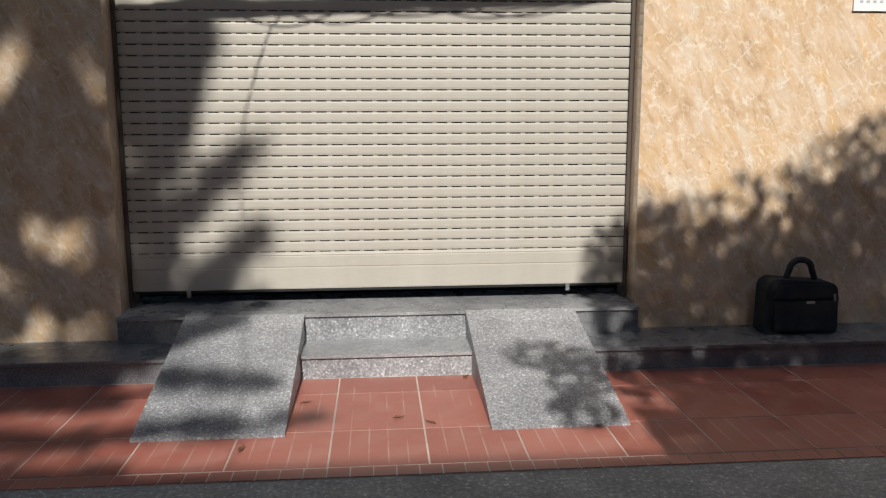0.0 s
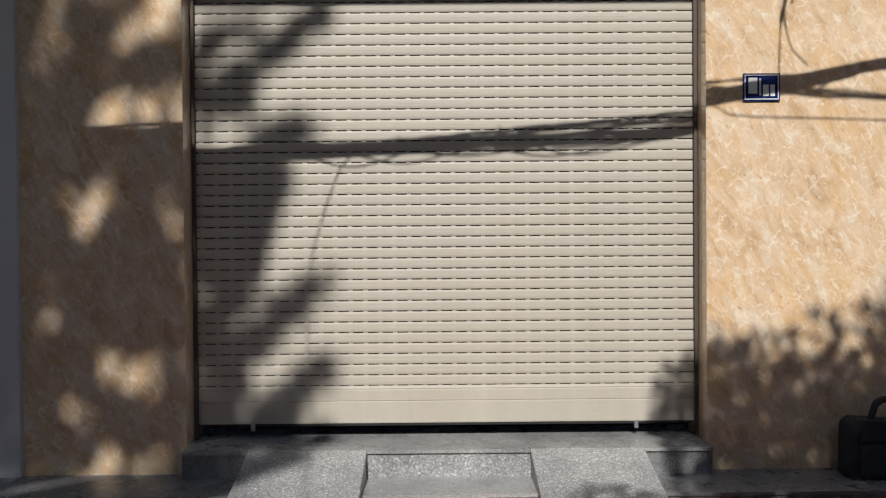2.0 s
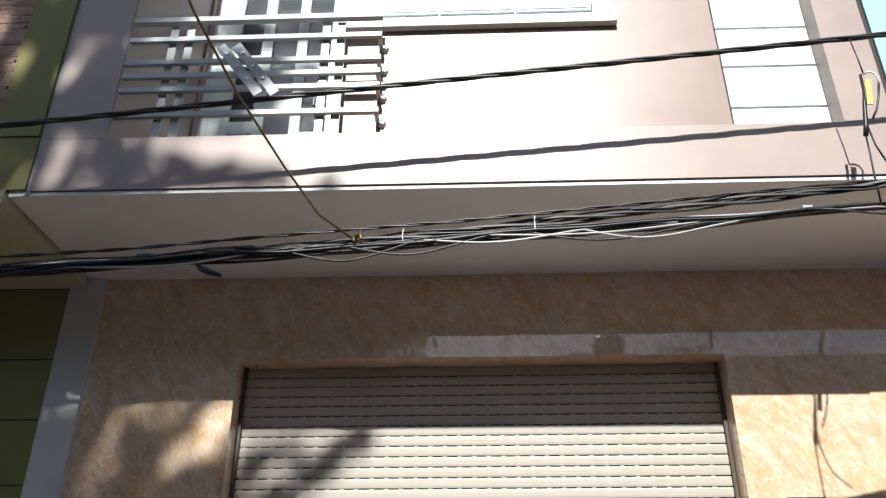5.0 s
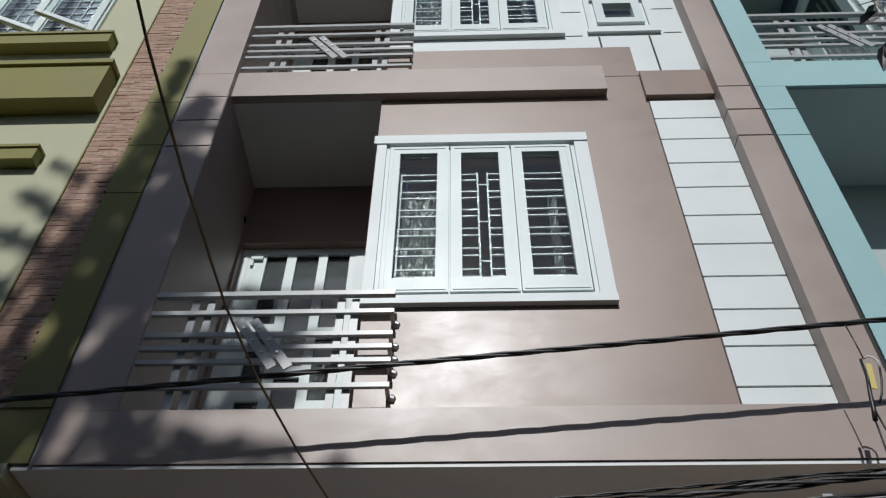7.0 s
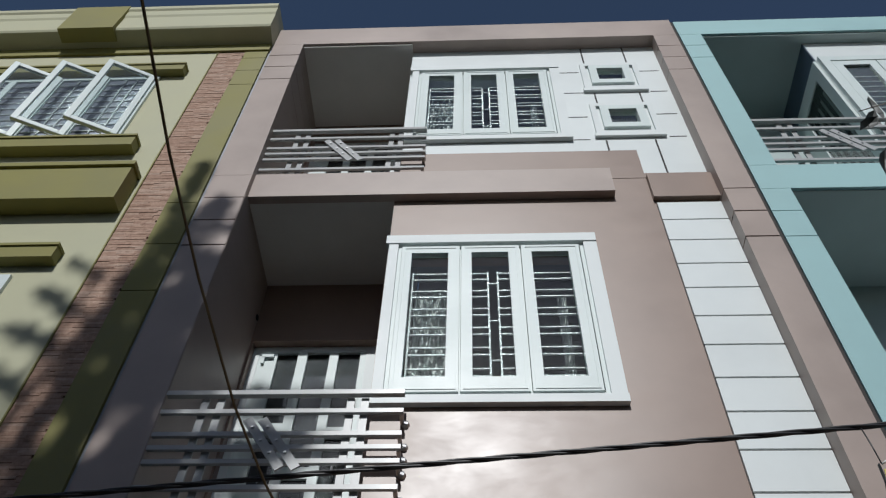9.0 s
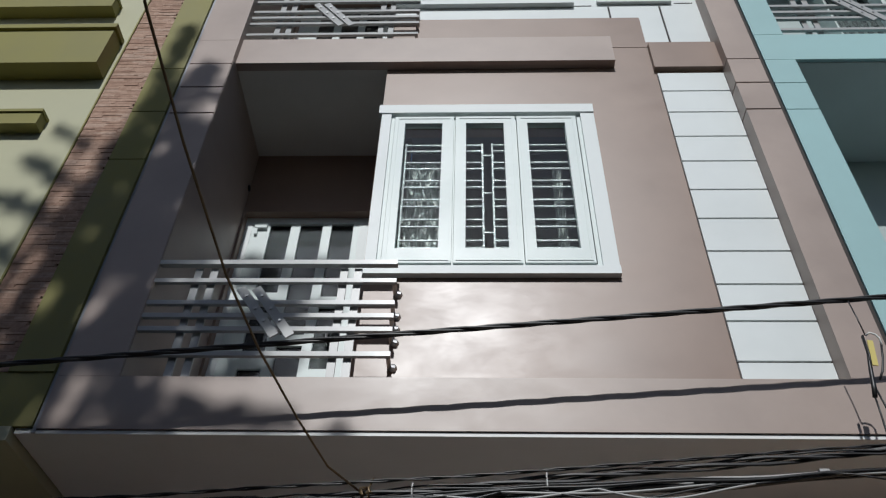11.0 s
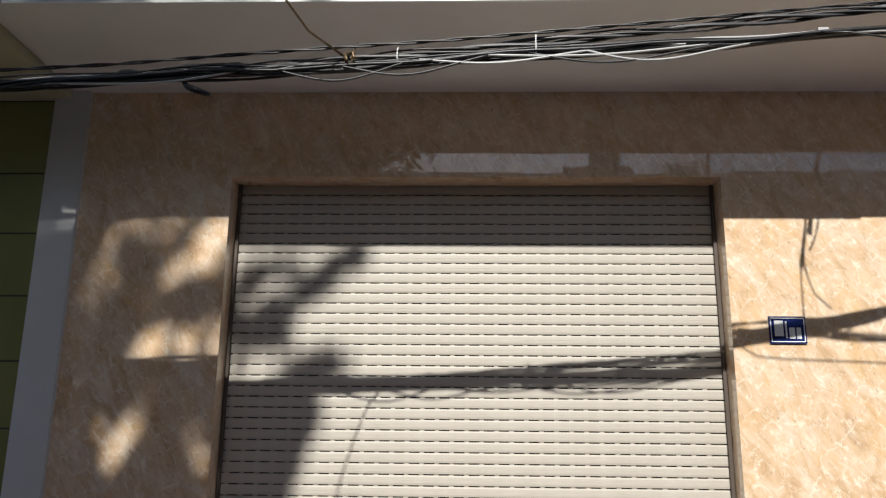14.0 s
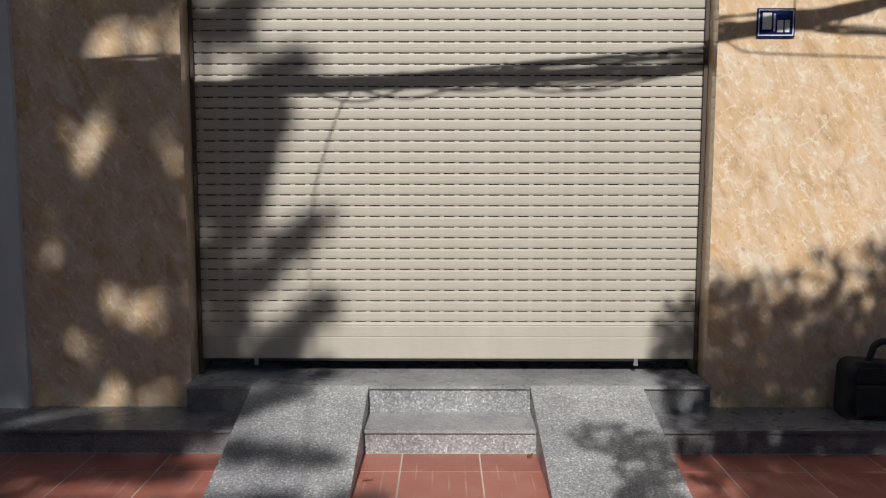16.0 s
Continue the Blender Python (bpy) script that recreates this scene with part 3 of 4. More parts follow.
def casement(name, o, rows):
    """A three-light window with surround, sashes, panes and an inner grille."""
    x0, x1, z0, z1 = o
    w = thing(name, ((x0 + x1) / 2, YW, z0), "white three-light casement window with an inner steel grille", "window", "", "structure")
    y = YW
    # surround
    sr = bmesh.new()
    box(x0 - 0.10, x1 + 0.105, y - 0.055, y - 0.001, z1, z1 + 0.10, sr)
    part("head_trim", sr, WHITE, w, bevel=0.003)
    part("side_trim", box(x1, x1 + 0.105, y - 0.045, y - 0.001, z0 - 0.002, z1 - 0.002), WHITE, w, bevel=0.003)
    part("side_trim", box(x0 - 0.075, x0, y - 0.045, y - 0.001, z0 - 0.002, z1 - 0.002), WHITE, w, bevel=0.003)
    part("window_sill", box(x0 - 0.10, x1 + 0.11, y - 0.048, y - 0.001, z0 - 0.072, z0 - 0.004), WHITE, w, bevel=0.003)
    part("window_frame", ring(x0, x1, z0, z1, 0.028, y - 0.02, y + 0.06), PVC, w, bevel=0.003)
    n = 3
    step = (x1 - x0 - 0.056) / n
    for i in range(n):
        a = x0 + 0.028 + i * step + 0.004
        b = a + step - 0.014
        s = part("sash", ring(a, b, z0 + 0.03, z1 - 0.03, (0.080, 0.088, 0.128 * (z1 - z0) / 1.6, 0.083), y - 0.036, y + 0.02), PVC, w, bevel=0.008)
        bead = part("glazing_bead", ring(a + 0.018, b - 0.018, z0 + 0.048, z1 - 0.048, 0.012, y - 0.041, y - 0.035), PVC, s, bevel=0.002)
        part("pane", box(a + 0.075, b - 0.083, y - 0.004, y + 0.002, z0 + 0.10, z1 - 0.10), GLASS, s)
        if i:
            part("mullion", box(a - 0.014, a - 0.003, y - 0.005, y + 0.02, z0 + 0.028, z1 - 0.028), PVC, w)
        gx0, gx1 = a + 0.08, b - 0.08
        g = bmesh.new()
        ph = z1 - z0
        for r in range(rows):
            for dz in (0.0, 0.07):
                zz = z0 + (0.255 + r * 0.204 + dz) * ph / 1.605
                if i == 1:
                    box(gx0, a + step * 0.42, y + 0.07, y + 0.082, zz, zz + 0.012, g)
                    box(a + step * 0.60, gx1, y + 0.07, y + 0.082, zz, zz + 0.012, g)
                else:
                    box(gx0, gx1, y + 0.07, y + 0.082, zz, zz + 0.012, g)
        if i == 0:
            box(gx0 + 0.006, gx0 + 0.018, y + 0.067, y + 0.085, z0 + 0.03, z1 - 0.24, g)
        if i == 1:
            for xx in (a + step * 0.42, a + step * 0.58):
                box(xx, xx + 0.013, y + 0.067, y + 0.085, z0 + 0.03, z1 - 0.24, g)
            for q in (0.25, 0.50, 0.76):
                zz = z0 + ph * q
                box(a + step * 0.42, a + step * 0.59, y + 0.07, y + 0.08, zz, zz + 0.012, g)
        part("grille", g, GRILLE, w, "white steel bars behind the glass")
    return w


win1 = casement("window_1", W1, 6)
win2 = casement("window_2", W2, 6)
# unseen room shell, coloured dim to stand in for indoor shade
solid("room_backdrop", box(XB + 0.16, XR0, YW + 0.95, YW + 1.0, Z1, Z3), ROOM, "room wall behind the windows, its dimness put into the colour", "wall")
solid("room_floor", wall_with(XB + 0.16, XR0, Z1, Z1 + 0.05, [], YW + 0.21, YW + 0.94), ROOM, "room floor, its dimness put into the colour", "floor")
solid("room_ceiling", box(XB + 0.16, XR0, YW + 0.21, YW + 0.94, 7.4, 7.76), ROOM, "room ceiling, its dimness put into the colour", "ceiling")


def curtain(x0, x1, z0, z1, y):
    bm = bmesh.new()
    nx, nz = 28, 36
    v = [[bm.verts.new((x0 + (x1 - x0) * i / nx, y + 0.03 * math.sin(i * 1.35 + 0.6 * math.sin(j * 0.5)) + 0.025 * math.sin(j * 1.0 + 1.3 * math.sin(i * 0.45)), z0 + (z1 - z0) * j / nz)) for j in range(nz + 1)] for i in range(nx + 1)]
    for i in range(nx):
        for j in range(nz):
            bm.faces.new((v[i][j], v[i + 1][j], v[i + 1][j + 1], v[i][j + 1]))
    return bm


for o in (W1, W2):
    solid("curtain", curtain(o[0] + 0.1, o[0] + 0.47, o[2] + 0.02, o[3] - 0.34, YW + 0.2), LACE, "patterned lace curtain drawn aside behind the window", "curtain", "thing", smooth=True, base=(o[0] + 0.28, YW + 0.2, o[2]))
    solid("curtain", curtain(o[1] - 0.23, o[1] - 0.16, o[2] + 0.02, o[3] - 0.40, YW + 0.22), LACE, "narrow gathered curtain edge behind the window", "curtain", "thing", smooth=True, base=(o[1] - 0.2, YW + 0.22, o[2]))

for k, o in enumerate((S1, S2)):
    w = thing("window_%d" % (3 + k), (1.445, YW, o[2]), "small white square window with a moulded surround", "window", "small windows", "structure")
    part("surround", ring(1.104, 1.736, o[2] - 0.20, o[3] + 0.13, (0.055, 0.055, 0.05, 0.06), YW - 0.026, YW + 0.003), WHITE, w, bevel=0.004)
    part("window_sill", box(1.084, 1.766, YW - 0.032, YW + 0.002, o[2] - 0.255, o[2] - 0.203), WHITE, w, bevel=0.003)
    part("window_frame", ring(1.195, 1.646, o[2] - 0.08, o[3] + 0.07, (0.085, 0.085, 0.085, 0.075), YW - 0.03, YW + 0.04), PVC, w, bevel=0.005)
    part("pane", box(o[0], o[1], YW + 0.01, YW + 0.016, o[2] - 0.002, o[3] + 0.002), GLASS, w)
    # black sheet close behind the pane, in place of a shaded room
    part("room_shade_sheet", box(o[0] - 0.03, o[1] + 0.03, YW + 0.06, YW + 0.07, o[2] - 0.03, o[3] + 0.03), DARK, w)


def balcony_door(name, z):
    """White panelled door with slim panes at the back of a balcony."""
    d = thing(name, (-1.45, -0.02, z), "white balcony door with three columns of dark glass", "door", "balcony doors", "structure")
    zt = z + 2.27
    part("door_frame", ring(-2.02, -0.93, z, zt + 0.10, (0.09, 0.09, 0.02, 0.10), -0.05, -0.001), WHITE, d, bevel=0.003)
    # black sheet behind the panes gives the room's shade by colour
    part("pane_shade_sheet", box(-1.93, -1.02, -0.012, -0.002, z + 0.02, zt), DARK, d)
    g = bmesh.new()
    y0, y1 = -0.045, -0.016
    cols = ((-1.93, -1.775), (-1.60, -1.52), (-1.33, -1.255), (-1.07, -1.02))
    for a, b in cols:
        box(a, b, y0, y1, z + 0.02, zt, g)
    for (a, b), (c, e) in zip(cols, cols[1:]):
        box(b, c, y0, y1, z + 0.02, z + 0.36, g)
        box(b, c, y0, y1, zt - 0.012, zt, g)
    box(-1.775, -1.60, y0, y1, z + 1.42, z + 1.52, g)
    box(-1.775, -1.60, y0, y1, z + 0.82, z + 0.92, g)
    box(-1.52, -1.33, y0, y1, z + 1.02, z + 1.12, g)
    box(-1.52, -1.33, y0, y1, z + 0.52, z + 0.62, g)
    box(-1.255, -1.07, y0, y1, z + 1.38, z + 1.48, g)
    box(-1.255, -1.07, y0, y1, z + 0.72, z + 0.82, g)
    part("stiles", g, PVC, d, bevel=0.004)
    part("pane", box(-1.775, -1.07, -0.022, -0.018, z + 0.1, zt - 0.01), GLASS, d)
    h = box(-1.90, -1.80, -0.075, -0.047, zt - 0.075, zt - 0.045)
    box(-1.90, -1.875, -0.07, -0.047, zt - 0.14, zt - 0.075, h)
    part("door_closer", h, PVC, d, "white door bracket", bevel=0.003)
    part("handle", tube([(-1.15, -0.045, z + 1.02), (-1.15, -0.09, z + 1.02), (-1.15, -0.09, z + 1.16), (-1.15, -0.045, z + 1.16)], 0.01), METAL, d)
    return d


for nm, zd in (("door_1", Z1), ("door_2", 7.731)):
    bd = balcony_door(nm, zd)
    bd.location = (-1.49, 0.11, zd)
    bd.scale = (1.027, 1.0, 1.058)
    # second black sheet, closing the door opening as if the room were unlit
    solid("shade_sheet_behind_door", box(-2.05, -0.8, 0.255, 0.3, zd, zd + 2.6), DARK, "black sheet standing in for the unlit room behind the balcony door", "wall")
# black disc on the wall, the hole's shade given by colour
part("vent_hole", tube([(XP + 0.003, 0.02 - 0.05, 6.91), (XP + 0.012, 0.02 - 0.05, 6.91)], 0.03, sides=10), DARK, house)


def railing(name):
    r = thing(name, (-2.07, YF, Z1), "white steel balcony railing of flat bars with a slanted motif", "railing", "balcony railings")
    y = YF + 0.022
    x0, x1 = XP + 0.002, -0.545
    part("top_rail", box(x0, x1, y - 0.02, y + 0.02, 5.036, 5.072), STEEL_WHITE, r, bevel=0.004)
    for z in (4.905, 4.728, 4.627, 4.525, 4.345):
        b = part("bar", box(x0, x1, y - 0.013, y + 0.013, z - 0.016, z + 0.016), STEEL_WHITE, r, bevel=0.003)
        part("bracket", tube([(x1 - 0.016, y + 0.018, z - 0.005), (x1 - 0.016, YW + 0.004, z - 0.005)], 0.014, sides=8), METAL, b, "round steel wall bracket")
        part("rosette", tube([(x1 - 0.010, YW - 0.014, z - 0.012), (x1 + 0.006, YW - 0.008, z - 0.012), (x1 + 0.006, YW - 0.001, z - 0.012)], [0.02, 0.026, 0.026], sides=10), METAL, b)
    for x in (-1.815, -1.715, -0.885, -0.795):
        part("post", box(x - 0.024, x + 0.024, y + 0.019, y + 0.034, Z1 + 0.003, 5.03), STEEL_WHITE, r, bevel=0.002)
    for dx in (0.0, 0.095):
        b = part("slanted_bar", bar((-1.50 + dx, y - 0.026, 4.825), (-1.235 + dx, y - 0.026, 4.46), 0.058, 0.012), STEEL_WHITE, r, bevel=0.002)
        for q in (0.18, 0.45, 0.7):
            c = Vector((-1.50 + dx, y - 0.033, 4.825)).lerp(Vector((-1.235 + dx, y - 0.033, 4.46)), q)
            part("bolt", tube([c, c + Vector((0, -0.008, 0))], 0.010, sides=8), METAL, b)
    return r


rail1 = railing("balcony_railing")
rail2 = copy_thing(rail1, pose(-2.07, YS, Z1 + 3.5))
rail3 = copy_thing(rail1, pose(-2.07 + 4.615, YF, Z1 + 3.395))

# ---- the teal house ----
teal = thing("town_house", (4.2, 0, 0), "teal painted town house with deep balconies", "house")
TX0, TX1, TX2 = XR1 + 0.035, 2.545, 7.5
part("fascia", box(TX0, TX2, YF, YF + 0.2, ZS_ + 0.02, Z1), TEAL, teal, bevel=0.004)
for a, b in ((Z1 + 0.002, 6.605), (6.615, 6.945), (6.955, Z2 - 0.02), (7.645, 9.87), (9.88, 10.19), (10.2, 10.496)):
    part("pillar", box(TX0, TX1, YF, 0.3, a, b), TEAL, teal, bevel=0.003)
part("pillar_core", box(TX0 + 0.01, TX1 - 0.01, YF + 0.01, 0.29, Z1, 10.5), JOINT, teal)
part("seam", box(XR1 + 0.004, TX0 - 0.003, YF + 0.015, 0.3, ZS_ + 0.09, 10.9), JOINT, teal)
part("balcony_band", box(TX0, TX2, YF, YF + 0.3, Z2 - 0.016, 7.64), TEAL, teal, bevel=0.004)
part("roof_band", box(TX0, TX2, YF, 0.3, Z3, 10.875), TEAL, teal, bevel=0.004)
part("balcony_floor", box(TX1, TX2, YF + 0.3, 0.3, Z2, 7.6), TEAL_DARK, teal)
part("back_wall", box(TX1, TX2, 0.0, 0.25, Z1, Z3), TEAL_DARK, teal)
part("bay", box(3.72, TX2, YW, 0.0, 7.64, 10.47), WHITE, teal, "white bay on the teal balcony", bevel=0.004)
wt = thing("window_5", (4.2, YW, 8.0), "white framed corner window with blue reflecting panes", "window", "", "structure")
part("window_frame", ring(3.725, 5.9, 7.95, 10.02, (0.10, 0.10, 0.10, 0.10), YW - 0.05, YW - 0.001), PVC, wt, bevel=0.005)
# black backing: room shade behind the corner window's panes
part("pane_backing", box(3.83, 5.79, YW - 0.006, YW - 0.002, 8.06, 9.91), DARK, wt)
for k in range(4):
    xa = 3.835 + k * 0.485
    sh = part("sash", ring(xa, xa + 0.475, 8.06, 9.91, 0.095, YW - 0.042, YW - 0.01), PVC, wt, bevel=0.006)
    part("pane", box(xa + 0.09, xa + 0.385, YW - 0.02, YW - 0.014, 8.15, 9.82), GLASS, sh)
    gb = bmesh.new()
    for q in range(12):
        box(xa + 0.1, xa + 0.375, YW - 0.0125, YW - 0.009, 8.3 + q * 0.115, 8.312 + q * 0.115, gb)
    part("grille", gb, STEEL_WHITE, sh)
sf = bmesh.new()
for y0, y1, z0, z1 in ((-0.93, -0.80, 7.95, 10.02), (-0.30, -0.18, 7.95, 10.02), (-0.80, -0.30, 7.95, 8.08), (-0.80, -0.30, 9.82, 10.02)):
    box(3.685, 3.719, y0, y1, z0, z1, sf)
part("side_frame", sf, PVC, wt, bevel=0.004)
part("side_pane", box(3.7, 3.706, -0.80, -0.30, 8.08, 9.82), GLASS, wt)
# same black backing for the side pane
part("side_backing", box(3.712, 3.717, -0.80, -0.30, 8.08, 9.82), DARK, wt)
gb = bmesh.new()
for q in range(5):
    box(3.707, 3.711, -0.77 + q * 0.1, -0.735 + q * 0.1, 8.09, 9.62, gb)
part("blind_strip", gb, CURTAIN, wt, "pale hanging curtain strips")
part("bay_side_band", box(3.708, 3.7195, -0.935, -0.002, 10.03, 10.468), painted("dark_blue_paint", (0.10, 0.14, 0.20), 0.5, 0.1), teal, "dark blue painted band on the side of the bay")
part("recess_ceiling", box(TX1 + 0.002, TX2, YF + 0.03, -0.002, 10.472, 10.498), TEAL_DARK, teal)
part("recess_ceiling", box(TX1 + 0.002, TX2, YF + 0.03, -0.002, 7.262, 7.272), TEAL_DARK, teal)

# ---- the cream and olive house ----
cream = thing("town_house", (-4.5, 0, 0), "cream house with olive ledges and a split-brick strip", "house")
part("fascia", box(-9, -2.448, YF, YF + 0.2, 3.852, 4.2), OLIVE, cream, bevel=0.004)
part("wall", box(-9, -3.03, YF, 0.3, 4.2, 10.31), CREAM, cream)
for a, b in ((4.2, 6.05), (6.06, 6.62), (6.63, 7.2), (7.21, 9.45), (9.46, 9.80), (9.81, 10.12), (10.13, 10.46)):
    part("olive_pilaster", box(-2.715, -2.448, YF - 0.01, 0.3, a, b), OLIVE, cream, bevel=0.003)
part("side_strip", box(-2.445, XL - 0.003, YF + 0.012, 0.3, 3.82, 10.7), painted("side_grey_paint", (0.36, 0.37, 0.40), 0.6, 0.1), cream, "grey painted side of the house")
part("brick_backing", box(-3.03, -2.715, YF + 0.02, 0.3, 4.2, 10.31), JOINT, cream)
part("edge_line", box(-3.042, -3.03, YF - 0.012, YF + 0.02, 4.2, 10.31), OLIVE, cream)
rng = random.Random(4)
bs = bmesh.new()
z = 4.2
while z < 10.3:
    h = rng.uniform(0.018, 0.03)
    x = -3.027
    while x < -2.72:
        w = rng.uniform(0.08, 0.2)
        xe = min(x + w, -2.718)
        if xe - x > 0.02:
            box(x, xe - 0.001, YF - rng.uniform(0.0, 0.006), YF + 0.03, z, min(z + h - 0.001, 10.3), bs)
        x += w
    z += h
bo = part("split_brick", bs, BRICK, cream, "narrow courses of rough split brick")
tagged(bo, kind="stuff")
part("frieze", box(-9, -2.44, YF - 0.03, 0.3, 10.31, 10.47), OLIVE, cream, bevel=0.004)
cp = [(YF - 0.03, 10.47), (YF - 0.22, 10.53), (YF - 0.235, 10.56), (YF - 0.235, 10.86), (YF - 0.25, 10.90), (YF - 0.25, 11.02), (YF - 0.27, 11.05), (YF - 0.27, 11.12), (0.3, 11.12), (0.3, 10.47)]
part("cornice", prism(cp, "x", -9, -2.43), CREAM, cream, "moulded cream cornice at the roof")
part("cornice_block", box(-4.93, -4.27, YF - 0.28, YF - 0.1, 10.48, 11.13), OLIVE, cream, "olive block in the cornice", bevel=0.004)
for z0, z1, xr, d in ((9.69, 9.80, -3.26, 0.10), (8.03, 8.17, -3.27, 0.12), (6.37, 6.50, -3.34, 0.10)):
    part("ledge", box(-9, xr, YF - d, YF - 0.001, z0, z1), OLIVE, cream, bevel=0.006)
    part("ledge_cap", box(-9, xr + 0.01, YF - d - 0.015, YF - 0.001, z1 + 0.001, z1 + 0.03), OLIVE, cream, bevel=0.004)
part("sill_band", box(-9, -3.08, YF - 0.17, YF - 0.001, 7.07, 7.53), OLIVE, cream, "deep olive band under the window", bevel=0.006)
part("sill_groove", box(-9, -3.095, YF - 0.145, YF - 0.001, 7.531, 7.585), OLIVE, cream)
part("sill_cap", box(-9, -3.075, YF - 0.175, YF - 0.001, 7.586, 7.64), OLIVE, cream, bevel=0.004)

wl = thing("window_6", (-4.4, YF, 8.35), "white casement window with sashes swung open", "window", "", "structure")
part("window_frame", ring(-5.3, -3.52, 8.32, 9.66, 0.06, YF - 0.03, YF + 0.02), PVC, wl, bevel=0.004)
# flat dark-blue sheet fills the opening in place of a shaded room
part("opening", box(-5.24, -3.58, YF - 0.012, YF - 0.004, 8.38, 9.60), painted("room_shade_blue", (0.10, 0.115, 0.15), 0.5, 0.2), wl)
for k in range(3):
    part("mullion", box(-4.13 - k * 0.52, -4.05 - k * 0.52, YF - 0.035, YF - 0.005, 8.38, 9.60), PVC, wl, bevel=0.004)
g = bmesh.new()
for i in range(9):
    zz = 8.47 + i * 0.125
    box(-5.24, -3.58, YF - 0.024, YF - 0.014, zz, zz + 0.014, g)
for xx in (-3.75, -3.87, -4.27, -4.39):
    box(xx, xx + 0.014, YF - 0.028, YF - 0.0145, 8.42, 9.58, g)
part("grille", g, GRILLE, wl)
for k in range(3):
    hx = -3.55 - k * 0.52
    sash = bmesh.new()
    ring(-0.50, 0, 8.34, 9.62, 0.06, -0.02, 0.02, sash)
    rot = Matrix.Translation((hx, YF - 0.035, 0)) @ Matrix.Rotation(radians(26), 4, "Z")
    bmesh.ops.transform(sash, matrix=rot, verts=sash.verts)
    sp = part("sash", sash, PVC, wl, bevel=0.004)
    pn = box(-0.445, -0.055, -0.003, 0.003, 8.395, 9.565)
    bmesh.ops.transform(pn, matrix=rot, verts=pn.verts)
    part("pane", pn, GLASS, sp)
    st = tube([rot @ Vector((-0.3, 0.02, 8.36)), (hx - 0.12, YF - 0.03, 8.36)], 0.008)
    part("stay", st, METAL, sp)
wl2 = thing("window_7", (-4.2, YF, 5.5), "white framed window in the cream wall", "window", "", "structure")
part("window_frame", ring(-5.2, -3.62, 5.0, 6.24, 0.06, YF - 0.03, YF + 0.02), PVC, wl2, bevel=0.004)
part("pane", box(-5.15, -3.67, YF - 0.012, YF - 0.006, 5.05, 6.19), GLASS, wl2)
# black sheet paints the unlit room behind this pane
part("pane_backing", box(-5.15, -3.67, YF - 0.004, YF - 0.002, 5.05, 6.19), DARK, wl2)

# ---- cables ----
YC = -1.44


def along(table, x):
    """The place (y, z) of a cable at x: straight between the table's rows, and straight on past its ends."""
    k = 0
    while k < len(table) - 2 and x > table[k + 1][0]:
        k += 1
    (xa, ya, za), (xb, yb, zb) = table[k], table[k + 1]
    u = (x - xa) / (xb - xa)
    return ya + (yb - ya) * u, za + (zb - za) * u


# the bundle parts to the right into a twisted upper strand and a slack lower one
UPPER = [(-9.0, -1.40, 2.84), (-2.136, -1.432, 3.193), (-1.619, -1.45, 3.22), (-1.114, -1.453, 3.253), (-0.61, -1.465, 3.283), (-0.152, -1.474, 3.325), (0.385, -1.476, 3.379), (0.88, -1.48, 3.427), (1.2, -1.49, 3.458), (1.78, -1.53, 3.494), (2.42, -1.70, 3.576), (9.0, -3.2, 4.45)]
LOWER = [(-9.0, -1.40, 2.83), (-2.14, -1.425, 3.186), (-1.622, -1.44, 3.213), (-1.116, -1.446, 3.245), (-0.611, -1.455, 3.265), (-0.151, -1.468, 3.290), (0.383, -1.477, 3.320), (0.875, -1.478, 3.35), (1.195, -1.476, 3.372), (1.489, -1.47, 3.400), (1.8, -1.45, 3.434), (2.42, -1.35, 3.486), (9.0, -1.2, 4.1)]


def bundle_mid(x):
    return (along(UPPER, x)[1] + along(LOWER, x)[1]) / 2


bundle = thing("cable_bundle", (0, YC, 3.3), "sagging bundle of black and grey telephone cables", "cables")
rng = random.Random(11)
for i in range(26):
    up = i % 3 == 0
    table = UPPER if up else LOWER
    ph, amp = rng.uniform(0, 6.28), rng.uniform(0.006, 0.016)
    fr = rng.uniform(0.9, 2.2)
    dy, dz = rng.uniform(-0.035, 0.025), rng.uniform(-0.030, 0.016)
    pts = []
    for k in range(141):
        x = -9 + k * 0.125
        y, z = along(table, x)
        tight = 1.0
        if x > 0.9:
            tight = max(0.45, 1.0 - 0.6 * (x - 0.9))
        if up and x > -0.8:
            turn = x * 7.0 + i * 0.7
            pts.append((x, y + 0.010 * math.cos(turn), z + 0.014 * math.sin(turn) + 0.4 * dz))
        else:
            pts.append((x, y + dy + amp * 0.6 * math.cos(ph + fr * x * 1.3), z + tight * (dz + amp * math.sin(ph + fr * 1.7 * x) + 0.006 * math.sin(9 * x + ph))))
    pale = i in (4, 13, 20, 23)
    part("cable", tube(pts, rng.choice((0.0045, 0.0058, 0.007)), sides=6, cap=False), GREY_CABLE if pale else RUBBER, bundle, "pale grey cable" if pale else "", smooth=True)
for x0, x1, d, mat in ((-0.92, -0.28, 0.055, RUBBER), (-0.62, 0.05, 0.05, RUBBER), (-0.25, 0.55, 0.03, GREY_CABLE), (0.22, 1.15, 0.055, RUBBER), (0.45, 1.30, 0.060, GREY_CABLE), (0.05, 1.25, 0.024, GREY_CABLE), (0.9, 1.6, 0.02, RUBBER), (1.55, 2.3, 0.012, GREY_CABLE), (1.93, 2.14, 0.05, RUBBER), (-2.0, -1.0, 0.03, GREY_CABLE)):
    pts = []
    for k in range(25):
        u = k / 24
